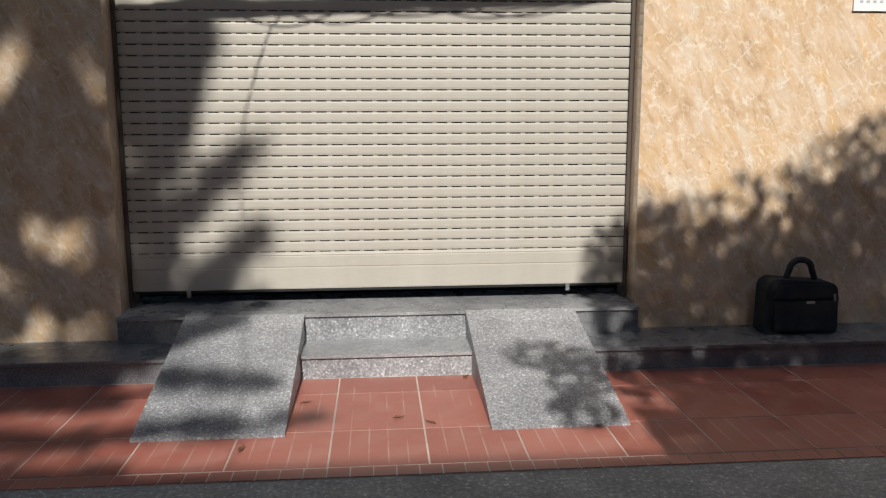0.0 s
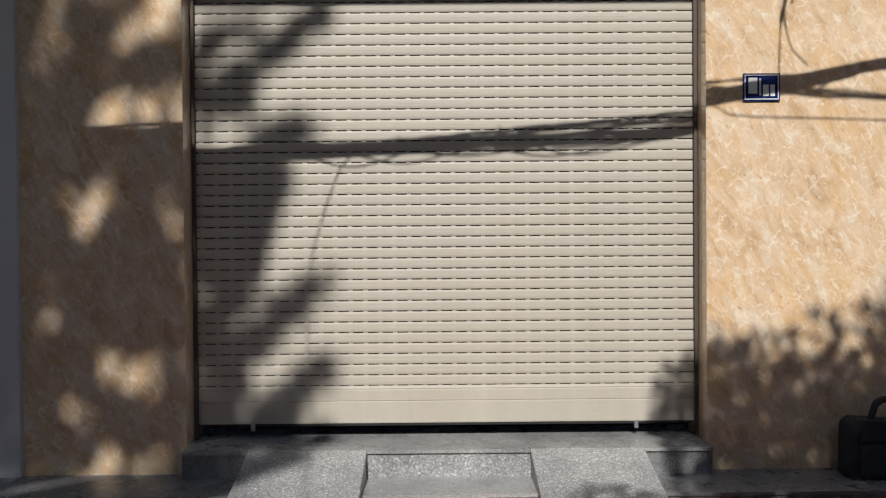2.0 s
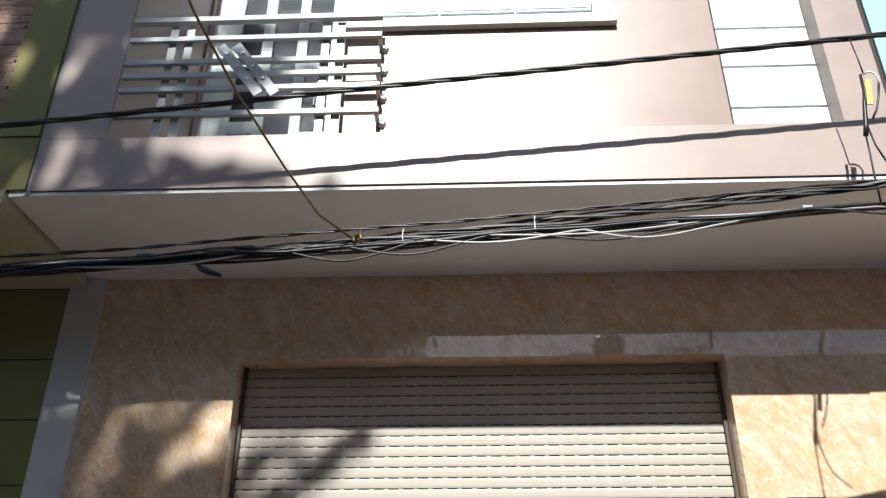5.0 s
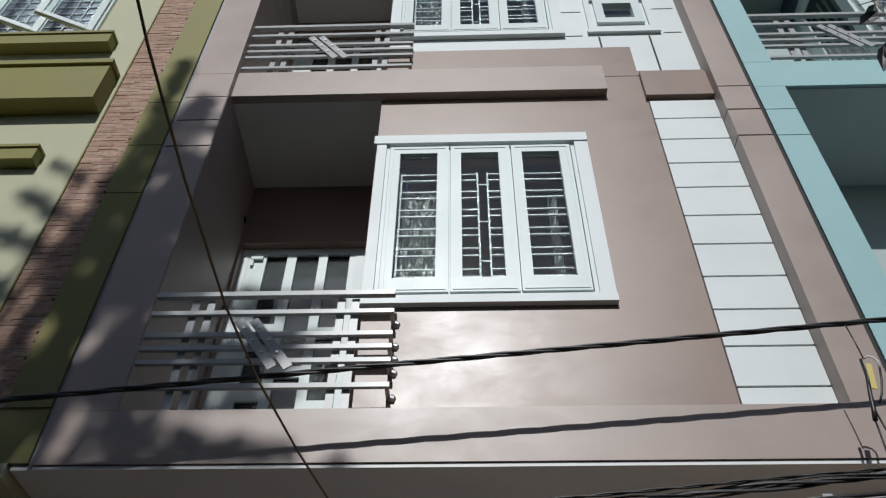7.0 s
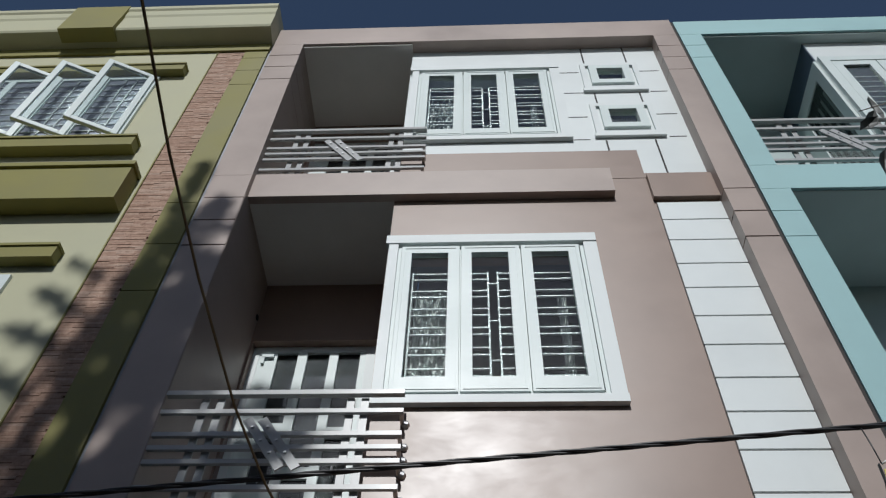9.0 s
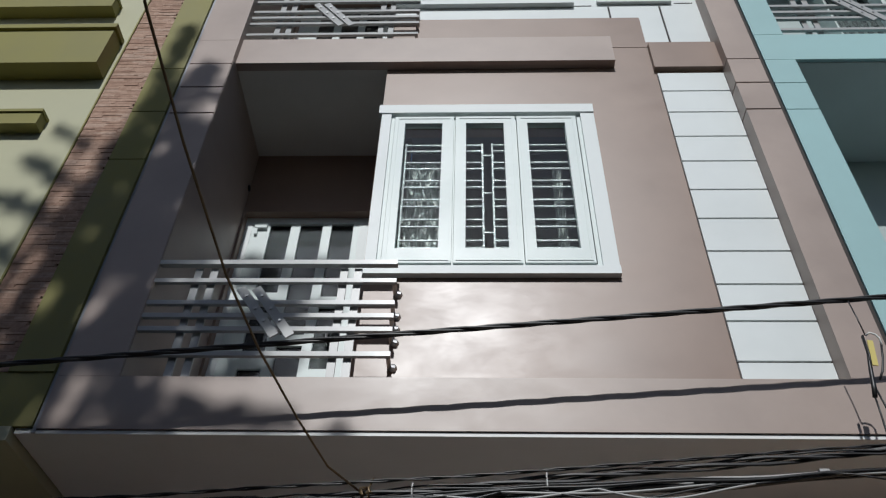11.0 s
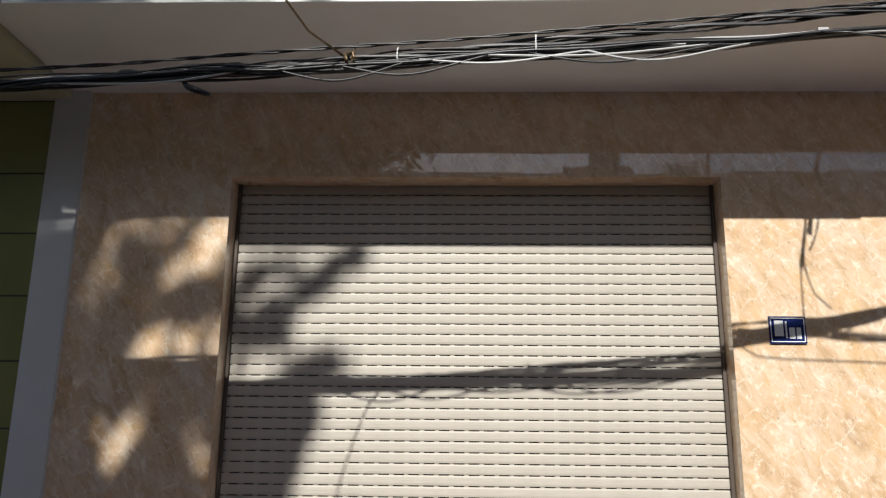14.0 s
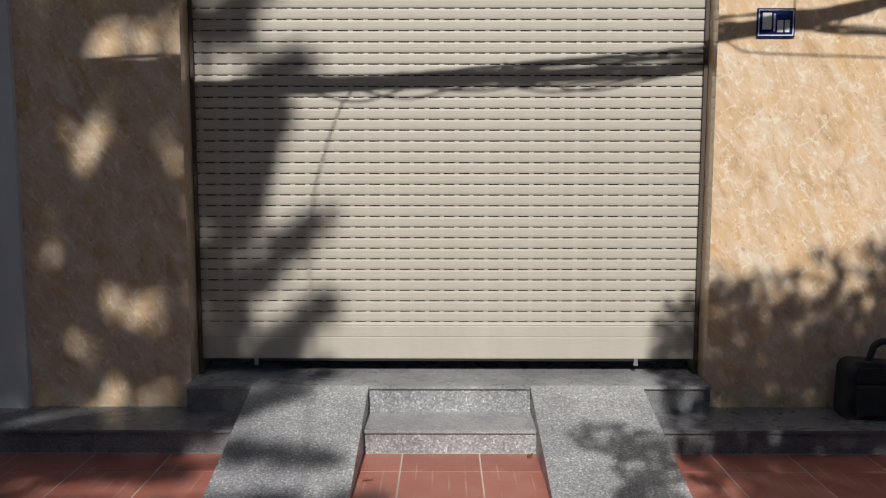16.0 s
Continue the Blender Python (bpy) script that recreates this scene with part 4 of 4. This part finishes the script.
        x = x0 + (x1 - x0) * u
        y, z = along(LOWER, x)
        pts.append((x, y - 0.03, z - 0.012 - 1.35 * d * 4 * u * (1 - u) * (0.75 + 0.25 * math.sin(5 * u + x0))))
    part("loose_loop", tube(pts, 0.0055, sides=6), mat, bundle, smooth=True)
part("slack_wire", tube([(1.45, -1.50, 3.395), (1.572, -1.554, 3.362), (1.738, -1.545, 3.342), (2.1, -1.53, 3.32), (2.5, -1.53, 3.305), (4.5, -1.6, 3.4)], 0.0048, sides=5), RUBBER, bundle, smooth=True)
for x in (-0.34, 0.26):
    y, z = along(UPPER, x)
    zl = along(LOWER, x)[1]
    lo, hi = zl - 0.028, z + 0.03
    part("cable_tie", tube([(x + 0.006 * math.cos(a), y + 0.04 * math.cos(a), (lo + hi) / 2 + (hi - lo) / 2 * math.sin(a)) for a in (math.tau * k / 12 for k in range(13))], 0.0035, sides=5), TIE, bundle, "white cable tie")
y, z = along(LOWER, 1.49)
part("cable_clip", box(1.47, 1.515, y - 0.03, y + 0.02, z - 0.012, z + 0.016), GREY_CABLE, bundle, "small grey cable clip", bevel=0.003)
for x in (-1.55, -1.30, -1.07):
    y, z = along(LOWER, x)
    part("tape_wrap", tube([(x - 0.05, y, z - 0.002), (x - 0.02, y, z + 0.002), (x + 0.02, y, z + 0.004), (x + 0.05, y, z + 0.006)], [0.024, 0.034, 0.034, 0.026], sides=9), RUBBER, bundle, "black tape wrapped round the cables", smooth=True)
part("cable_end", tube([(-1.30, YC - 0.01, 3.20), (-1.27, YC - 0.02, 3.165), (-1.24, YC - 0.02, 3.15), (-1.17, YC - 0.02, 3.125)], [0.008, 0.013, 0.015, 0.010], sides=7), RUBBER, bundle, "loose black cable end", smooth=True)
upper_line = thing("messenger_cable", (0, YC, 3.4), "thin twisted cable above the bundle", "cable")
MESSENGER = [(-9.0, -1.5, 2.9), (-2.103, -1.5, 3.226), (-1.601, -1.5, 3.252), (-1.104, -1.5, 3.293), (-0.607, -1.5, 3.33), (-0.151, -1.5, 3.36), (0.383, -1.5, 3.408), (0.876, -1.5, 3.453), (1.369, -1.5, 3.50), (1.782, -1.5, 3.533), (9.0, -1.5, 4.1)]
for s in (0, 1):
    pts = []
    for k in range(258):
        x = -9 + k * 0.07
        y, z = along(MESSENGER, x)
        pts.append((x, y + 0.005 * math.cos(k * 1.1 + s * math.pi), z + 0.005 * math.sin(k * 1.1 + s * math.pi)))
    part("strand", tube(pts, 0.0048, sides=5, cap=False), RUBBER, upper_line, smooth=True)
power = thing("power_cable", (0, -1.46, 4.25), "thick twisted black power cable across the facade", "cable")
for s in (0, 1, 2):
    pts = []
    for k in range(301):
        x = -9 + k * 0.06
        a = k * 0.5 + s * math.tau / 3
        pts.append((x, -1.424 - 0.012 * x + 0.008 * math.cos(a), 4.265 + 0.09 * x + 0.008 * math.sin(a)))
    part("strand", tube(pts, 0.0095, sides=6, cap=False), RUBBER, power, smooth=True)
dw = thing("tie_wire", (-0.553, YC, 3.29), "thin bronze guy wire tied to the cable bundle", "wire")
part("wire", tube([(-0.553, YC, 3.29), (-0.70, -1.68, 3.31), (-0.79, -2.0, 3.355), (-0.88, -2.39, 3.41), (-0.935, -2.75, 3.465), (-0.965, -3.27, 3.54), (-0.97, -3.7, 3.597), (-0.955, -4.14, 3.66), (-0.93, -5.0, 3.80), (-0.8, -8.0, 4.3), (-0.58, -10.715, 4.9)], 0.0052, sides=6), WIRE, dw, smooth=True)
kn = bmesh.new()
for k in range(4):
    a = k * 1.25
    tube([(-0.553 + 0.028 * math.cos(a + j * 0.8) * (1 - j * 0.1), YC - 0.05 + 0.02 * math.sin(a * 2 + j), 3.285 + 0.026 * math.sin(a + j * 0.8)) for j in range(6)], 0.004, kn, sides=5)
tube([(-0.55, YC - 0.05, 3.28), (-0.52, YC - 0.06, 3.35)], 0.004, kn, sides=5)
part("knot", kn, WIRE, dw, "frayed wire knot")

# service tag hanging at the right pillar
tag = thing("cable_hook", (1.93, -1.46, 4.0), "yellow tag and looped wires hanging at the power cable", "cable hook")
yk = -1.46
part("tag_plate", bar((1.962, yk + 0.01, 4.165), (1.938, yk + 0.01, 4.01), 0.028, 0.006), YELLOW, tag)
part("loop", tube([(1.945, yk, 4.19), (1.965, yk - 0.01, 4.20), (1.99, yk - 0.01, 4.19), (2.003, yk - 0.01, 4.165), (2.0, yk - 0.01, 4.12)], 0.0055, sides=6), TIE, tag, "white plastic loop", smooth=True)
part("hanger", tube([(1.945, yk, 4.19), (1.94, yk, 4.30), (1.93, yk, 4.42)], 0.004, sides=5), RUBBER, tag, smooth=True)
part("strap", tube([(1.925, yk, 4.185), (1.92, yk, 4.08), (1.90, yk, 3.98), (1.882, yk, 3.88), (1.868, yk, 3.82)], [0.005, 0.007, 0.011, 0.013, 0.013], sides=6), RUBBER, tag, "black cable strap", smooth=True)
part("strap", tube([(1.93, yk, 4.19), (1.918, yk - 0.01, 4.06), (1.895, yk, 3.93)], 0.006, sides=6), RUBBER, tag, smooth=True)
part("hanging_wire", tube([(1.868, yk, 3.83), (1.862, yk, 3.72), (1.858, yk + 0.01, 3.6), (1.857, YC, 3.46)], 0.005, sides=5), RUBBER, tag, smooth=True)
part("hanging_wire", tube([(1.885, yk, 3.90), (1.90, yk, 3.76), (1.93, yk, 3.66), (2.02, yk, 3.57)], 0.005, sides=5), RUBBER, tag, smooth=True)
part("side_wire", tube([(2.0, yk - 0.01, 4.13), (1.985, yk, 4.05), (1.955, yk, 3.97), (1.925, yk, 3.92)], 0.006, sides=5), RUBBER, tag, smooth=True)

# ---- things on and by the wall ----
plate = thing("house_number_plate", (1.81, -0.01, 2.32), "blue enamel house number plate with white edge", "number plate")
part("plate", box(1.705, 1.916, -0.012, -0.002, 2.243, 2.40), BLUE, plate, bevel=0.003)
part("border", ring(1.713, 1.908, 2.251, 2.392, 0.005, -0.0145, -0.0115), SIGN_WHITE, plate)
for x0, x1, z0, z1 in ((1.735, 1.785, 2.285, 2.375), (1.797, 1.806, 2.275, 2.37), (1.818, 1.85, 2.27, 2.335), (1.86, 1.885, 2.27, 2.335)):
    part("mark", box(x0, x1, -0.0155, -0.0115, z0, z1), SIGN_WHITE, plate)
sign = thing("notice_board", (3.1, -0.01, 2.0), "white notice with a row of blue marks", "notice")
part("board", box(2.73, 3.30, -0.014, -0.002, 1.99, 2.28), SIGN_WHITE, sign, bevel=0.002)
for i in range(6):
    part("mark", box(2.765 + i * 0.04, 2.785 + i * 0.04, -0.0155, -0.0135, 2.035, 2.05), GREY, sign)


def laptop_bag():
    b = thing("laptop_bag", (2.43, -0.16, ZP), "black nylon laptop bag standing against the wall", "bag")
    body = bmesh.new()
    prof = []
    w, h = 0.218, 0.315
    for cx, cz, a0 in ((w - 0.055, 0.04, -90), (w - 0.075, h - 0.07, 0), (-w + 0.05, h - 0.045, 90), (-w + 0.035, 0.04, 180)):
        r = 0.05 if cz < 0.1 else 0.06
        for k in range(6):
            a = radians(a0 + 18 * k)
            prof.append((2.43 + cx + r * math.cos(a), ZP + max(0.001, cz + r * math.sin(a))))
    prism(prof, "y", -0.235, -0.10, body)
    part("body", body, NYLON, b, bevel=0.018, smooth=False)
    part("front_pocket", prism([(2.25, ZP + 0.03), (2.61, ZP + 0.03), (2.62, ZP + 0.2), (2.24, ZP + 0.2)], "y", -0.262, -0.23), NYLON, b, bevel=0.014)
    part("flap", prism([(2.24, ZP + 0.215), (2.625, ZP + 0.215), (2.60, ZP + 0.295), (2.265, ZP + 0.295)], "y", -0.25, -0.23), NYLON, b, bevel=0.01)
    hp = [(2.335 + 0.003 * 0, -0.18, ZP + 0.315)]
    for k in range(11):
        a = math.pi - math.pi * k / 10
        hp.append((2.425 + 0.068 * math.cos(a), -0.18, ZP + 0.375 + 0.058 * math.sin(a)))
    hp.append((2.515, -0.18, ZP + 0.315))
    part("handle", tube(hp, [0.017] + [0.019] * 11 + [0.017], sides=8), NYLON, b, "padded carrying handle", smooth=True)
    part("badge", box(2.43, 2.48, -0.266, -0.2605, ZP + 0.188, ZP + 0.203), METAL, b, "small metal badge")
    part("strap", tube([(2.635, -0.17, ZP + 0.27), (2.665, -0.17, ZP + 0.2), (2.66, -0.17, ZP + 0.05)], 0.012, sides=6), NYLON, b, smooth=True)
    part("zip_pull", bar((2.60, -0.255, ZP + 0.24), (2.605, -0.255, ZP + 0.20), 0.012, 0.004), METAL, b)
    return b


laptop_bag()

DRY = material("dry_leaf_brown", (0.16, 0.07, 0.035), 0.8)
for k, (x, y, a) in enumerate(((-0.40, -0.78, 20), (-0.62, -1.33, 80), (0.20, -1.10, 140), (0.43, -0.45, 60), (0.05, -1.02, 10))):
    lf = bmesh.new()
    v = [lf.verts.new(q) for q in ((-0.03, 0, 0.004), (-0.008, 0.012, 0.012), (0.025, 0.006, 0.006), (0.034, 0, 0.012), (0.02, -0.009, 0.007), (-0.01, -0.011, 0.01), (0, 0, 0.002))]
    for f in ((0, 1, 6), (1, 2, 6), (2, 3, 6), (3, 4, 6), (4, 5, 6), (5, 0, 6)):
        lf.faces.new([v[i] for i in f])
    bmesh.ops.transform(lf, matrix=Matrix.Translation((x, y, 0.0)) @ Matrix.Rotation(radians(a), 4, "Z"), verts=lf.verts)
    tagged(solid("dry_leaf", lf, DRY, "curled brown dry leaf on the red tiles", "leaf", "thing", base=(x, y, 0)), group="fallen leaves")

# ---- trees ----
KX, KZ = 0.04, 0.769


def leaves(spots, size, seed, name, parent):
    """Many small folded leaves, one for each spot."""
    r = np.random.RandomState(seed)
    verts, faces = [], []
    for p in spots:
        d = Vector(r.normal(size=3)).normalized()
        n = d.cross(Vector(r.normal(size=3))).normalized()
        s = size * r.uniform(0.6, 1.3)
        side = n * s * 0.28
        fold = d.cross(n) * s * 0.06
        c = Vector(p)
        i = len(verts)
        verts += [c - d * s * 0.5, c + side + fold, c + d * s * 0.5, c - side + fold, c - d * s * 0.1 - fold]
        faces += [(i, i + 1, i + 4), (i + 1, i + 2, i + 4), (i + 2, i + 3, i + 4), (i + 3, i, i + 4)]
    me = bpy.data.meshes.new(name)
    me.from_pydata([tuple(v - BASE[parent]) for v in verts], [], faces)
    me.materials.append(LEAF)
    ob = new(name, me)
    ob.parent = parent
    BASE[ob] = BASE[parent]
    tagged(ob, kind="stuff")
    return ob


def on_ray(u, w, y):
    return (u + KX * y, y, w - KZ * y)


def seg_dist(u, w, a, b):
    ax, az, bx, bz = *a, *b
    t = ((u - ax) * (bx - ax) + (w - az) * (bz - az)) / max(1e-9, (bx - ax) ** 2 + (bz - az) ** 2)
    t = min(1, max(0, t))
    return math.hypot(u - ax - t * (bx - ax), w - az - t * (bz - az)), t


tree = thing("street_tree", (-4.6, -9.8, -0.1), "tall leafy street tree across the road", "tree")
trunk_pts = [(-4.6, -9.8, -0.1), (-4.55, -9.75, 1.5), (-4.4, -9.7, 3.6), (-4.1, -9.6, 6.2), (-3.5, -9.5, 8.6)]
part("trunk", tube(trunk_pts, [0.22, 0.19, 0.16, 0.12, 0.08], sides=10), BARK, tree, smooth=True)
# boughs: start and tip as the crown is seen along the sunlight, and thickness
BOUGHS = [((-1.47, 2.38), (-0.72, 2.96), 0.12), ((-1.47, 2.40), (-1.12, 2.42), 0.09), ((-1.47, 2.76), (-1.1, 2.88), 0.07), ((-1.2, 2.12), (-0.80, 2.29), 0.13), ((-1.45, 1.15), (-1.06, 2.0), 0.25), ((-1.45, 0.9), (-1.2, 1.6), 0.2), ((-1.47, 1.95), (-1.2, 1.78), 0.2), ((-1.47, 1.5), (-1.3, 1.45), 0.2),
          ((-1.25, 0.95), (-0.70, 1.40), 0.14), ((-1.2, 0.4), (-0.68, 0.90), 0.14), ((-1.3, 0.25), (-0.68, 0.42), 0.13), ((-1.45, 0.2), (-1.4, 1.2), 0.2), ((-1.6, -0.3), (-0.8, 0.18), 0.16), ((-2.6, -0.6), (-1.4, 0.1), 0.30),
          ((-2.3, 2.9), (-2.2, 0.2), 0.34), ((-1.75, 2.9), (-1.75, 0.2), 0.38), ((-2.6, 1.0), (-2.6, 2.6), 0.35),
          ((-2.55, 2.7), (-2.6, 5.4), 0.34), ((-2.95, 2.6), (-2.9, 3.6), 0.3), ((-2.3, 3.2), (-1.0, 3.05), 0.13), ((-2.3, 3.7), (-1.5, 3.8), 0.3), ((-1.9, 3.5), (-1.3, 3.5), 0.16), ((-1.7, 4.3), (-1.3, 4.45), 0.1), ((-2.6, 4.5), (-2.15, 5.6), 0.3), ((-2.6, 5.0), (-2.2, 6.4), 0.2), ((-2.55, 5.6), (-2.5, 7.0), 0.13),
          ((-2.9, 5.4), (-3.2, 5.6), 0.07), ((-2.8, 4.9), (-3.3, 5.25), 0.09), ((-2.9, 4.6), (-3.35, 4.85), 0.09), ((-2.9, 4.2), (-3.3, 4.4), 0.10),
          ((-2.9, -1.2), (-1.0, -1.25), 0.22), ((-2.9, -0.45), (-1.3, -0.5), 0.17), ((-2.9, -0.85), (-1.25, -0.9), 0.16), ((-2.3, 3.3), (-2.2, 5.6), 0.30), ((-2.1, 3.4), (-1.55, 3.9), 0.27), ((-2.05, 4.2), (-1.8, 4.6), 0.2), ((-2.2, 4.8), (-1.5, 5.2), 0.26), ((-2.15, 5.4), (-1.25, 5.65), 0.27), ((-2.1, 6.05), (-1.2, 6.1), 0.2), ((-1.65, 3.75), (-1.1, 3.85), 0.2), ((-1.4, 0.5), (-1.2, 1.2), 0.16), ((-2.62, -0.1), (-2.62, 1.6), 0.26), ((-2.0, 4.4), (-1.45, 4.75), 0.2), ((-1.45, 1.45), (-1.0, 1.95), 0.2), ((-1.1, -0.40), (-0.5, -0.50), 0.12), ((-1.1, -0.85), (-0.6, -0.83), 0.09), ((-0.5, -0.82), (-0.25, -0.72), 0.06)]
# openings in the crown: two ends and a width
GAPS = [((-2.23, 2.85), (-2.29, 2.5), 0.09), ((-1.80, 2.62), (-1.52, 2.92), 0.11), ((-1.93, 2.16), (-1.5, 2.28), 0.12), ((-2.05, 1.70), (-2.04, 1.56), 0.12), ((-1.62, 1.72), (-1.54, 1.55), 0.06), ((-2.2, 1.22), (-2.26, 1.02), 0.07),
        ((-1.9, 0.73), (-1.72, 0.71), 0.12), ((-2.15, 0.5), (-2.1, 0.42), 0.06), ((-1.56, 1.08), (-1.54, 1.0), 0.05), ((-1.95, 0.2), (-1.55, 0.2), 0.06), ((-1.46, 1.33), (-1.44, 1.28), 0.05), ((-1.46, 0.78), (-1.40, 0.76), 0.06), ((-1.22, 1.12), (-1.15, 1.16), 0.06),
        ((-2.35, 5.3), (-2.3, 5.4), 0.06), ((-2.6, 4.5), (-2.58, 4.4), 0.06), ((-2.45, 3.0), (-2.2, 3.32), 0.13), ((-2.35, 3.75), (-2.28, 3.95), 0.08), ((-2.95, 4.35), (-2.88, 4.2), 0.07), ((-2.64, 3.95), (-2.6, 3.75), 0.07), ((-2.9, 3.6), (-2.85, 3.45), 0.08), ((-2.5, 4.95), (-2.48, 4.85), 0.06), ((-2.8, 5.2), (-2.78, 5.05), 0.07), ((-2.95, 3.1), (-2.9, 3.0), 0.08), ((-2.6, 3.3), (-2.58, 3.2), 0.06), ((-1.75, 3.6), (-1.7, 3.75), 0.06)]
r = np.random.RandomState(21)
spots = []
for a, b, th in BOUGHS:
    L = math.hypot(b[0] - a[0], b[1] - a[1])
    count = int((L * 2 * th + 3.1 * th * th) * (520 if a[1] > 2.95 else 560 if a[0] > -1.5 and a[1] > 0 else 800))
    for k in range(count):
        t = r.uniform(0, 1.0)
        e = th * (1 - 0.45 * t) * np.sqrt(r.uniform()) * 1.05
        an = r.uniform(0, math.tau)
        u = a[0] + (b[0] - a[0]) * t + e * math.cos(an)
        w = a[1] + (b[1] - a[1]) * t + e * math.sin(an)
        wob = 0.85 + 0.75 * noise.noise(Vector((u * 8, w * 8, 2.0)))
        if any(seg_dist(u, w, ga, gb)[0] < gw * wob + r.uniform(-0.015, 0.02) for ga, gb, gw in GAPS):
            continue
        y = r.uniform(-11.4, -8.3)
        spots.append(on_ray(u, w, y))
leaves(spots, 0.15, 5, "crown", tree)
limb = bmesh.new()
for a, b, th in BOUGHS:
    p0, p1 = on_ray(*a, -9.6), on_ray(*b, -9.4)
    m = Vector(trunk_pts[3]) if p0[2] > 5 else Vector(trunk_pts[2])
    tube([m, Vector(p0), Vector(p1)], [0.045, 0.022, 0.006], limb, sides=5)
part("limbs", limb, BARK, tree, smooth=True)

tree2 = thing("street_tree", (3.9, -5.2, -0.1), "small leafy tree at the roadside", "tree")
part("trunk", tube([(3.9, -5.2, -0.1), (3.85, -5.15, 1.4), (3.6, -5.0, 2.6)], [0.09, 0.075, 0.05], sides=8), BARK, tree2, smooth=True)
r = np.random.RandomState(8)
spots = []


def shade_top(u):
    return 0.82 + 0.045 * math.sin(u * 9) + 0.30 * max(0, min(1, (u - 2.35) / 0.3)) + 0.06 * math.sin(u * 23)


for k in range(52000):
    u = r.uniform(1.22, 5.2)
    w = r.uniform(-1.55, 1.35)
    top = shade_top(u)
    if w > top:
        continue
    edge = top - w
    if w < -1.34 and u > 2.1:
        continue
    keep = 0.35 + min(0.65, edge * 1.5)
    if u < 1.55:
        keep *= 0.8 if w < -0.8 else 0.35 if u < 1.45 else 0.85
    if noise.noise(Vector((u * 9.0, w * 9.0, 3.0))) > 0.46 and edge < 0.14:
        continue
    if noise.noise(Vector((u * 6.0, w * 7.0, 7.0))) > 0.68:
        continue
    if r.uniform() < keep:
        spots.append(on_ray(u, w, r.uniform(-5.5, -4.6) if w > 0.55 else r.uniform(-6.4, -4.6)))
for cu, cw, n_, rad in ((2.08, 0.88, 60, 0.17), (1.8, 0.8, 50, 0.15), (2.4, 0.95, 70, 0.16), (2.72, 1.06, 170, 0.24), (3.0, 1.2, 140, 0.22), (1.55, 0.85, 45, 0.12), (1.38, 0.75, 60, 0.12), (1.33, 0.5, 80, 0.12),
                        (0.80, -0.30, 90, 0.14), (1.0, -0.55, 150, 0.16), (0.95, -0.8, 120, 0.14), (1.05, -0.35, 60, 0.1)):
    for k in range(n_):
        e, an = rad * math.sqrt(r.uniform()), r.uniform(0, math.tau)
        spots.append(on_ray(cu + e * math.cos(an) * 1.2, cw + e * math.sin(an), r.uniform(-5.3, -4.7)))
leaves(spots, 0.078, 6, "crown", tree2)
big = bmesh.new()
for cx, cy, cz, dx, dz in ((2.90, -1.8, 7.06, -0.16, -0.12), (2.95, -1.8, 7.12, -0.10, -0.2), (2.80, -1.8, 6.50, -0.08, -0.26), (2.87, -1.8, 6.56, -0.05, -0.28), (3.05, -1.8, 7.3, 0.02, -0.3)):
    o, d = Vector((cx, cy, cz)), Vector((dx, 0.05, dz))
    sd = Vector((0.045, 0.015, -0.02))
    v = [big.verts.new(q) for q in (o - d * 0.5, o - d * 0.25 + sd * 0.8, o + d * 0.1 + sd, o + d * 0.5, o + d * 0.1 - sd, o - d * 0.25 - sd * 0.8, o - d * 0.2 + Vector((0, 0.02, 0)), o + d * 0.15 + Vector((0, 0.02, 0)))]
    for f in ((0, 1, 6), (1, 2, 7, 6), (2, 3, 7), (3, 4, 7), (4, 5, 6, 7), (5, 0, 6)):
        big.faces.new([v[i] for i in f])
part("large_leaves", big, material("dark_leaf", (0.014, 0.017, 0.013), 0.5), tree2, "large dark leaves at a twig's end")
limb = bmesh.new()
for u, w in ((1.3, 0.4), (2.1, 0.8), (2.8, 1.1), (3.5, 0.6), (4.4, 0.2), (2.0, -0.6), (3.0, -0.7), (1.0, -0.5)):
    p = Vector(on_ray(u, w, -4.9))
    tube([(3.6, -5.0, 2.6), Vector((3.6, -5.0, 2.6)).lerp(p, 0.55) + Vector((0, 0, 0.12)), p], [0.03, 0.016, 0.004], limb, sides=5)
tube([(3.6, -5.0, 2.6), (3.7, -4.2, 4.0), (3.9, -3.0, 5.8), (3.5, -1.9, 7.4), (2.9, -1.8, 7.25)], [0.035, 0.025, 0.016, 0.007, 0.004], limb, sides=5)
part("limbs", limb, BARK, tree2, smooth=True)

# ---- pavement tiles, each a piece ----
TX, TYS = 0.411, [-0.402, -0.655, -1.155, -1.535]
tile_meshes = [mesh_of(box(0.004, TX - 0.004, b + 0.004, a - 0.004, -0.02, 0.0), "tile", TILE, bevel=0.0015) for a, b in zip(TYS, TYS[1:])]
for j, me in enumerate(tile_meshes):
    for i in range(-16, 20):
        piece("tile", me, pave, (0.165 + i * TX, 0, 0))
edge_mesh = mesh_of(box(0.003, 0.089, -1.628, -1.543, -0.02, 0.0), "brick", TILE, bevel=0.002)
for i in range(-50, 56):
    piece("brick", edge_mesh, kerb, (0.03 + i * 0.092, 0, 0))
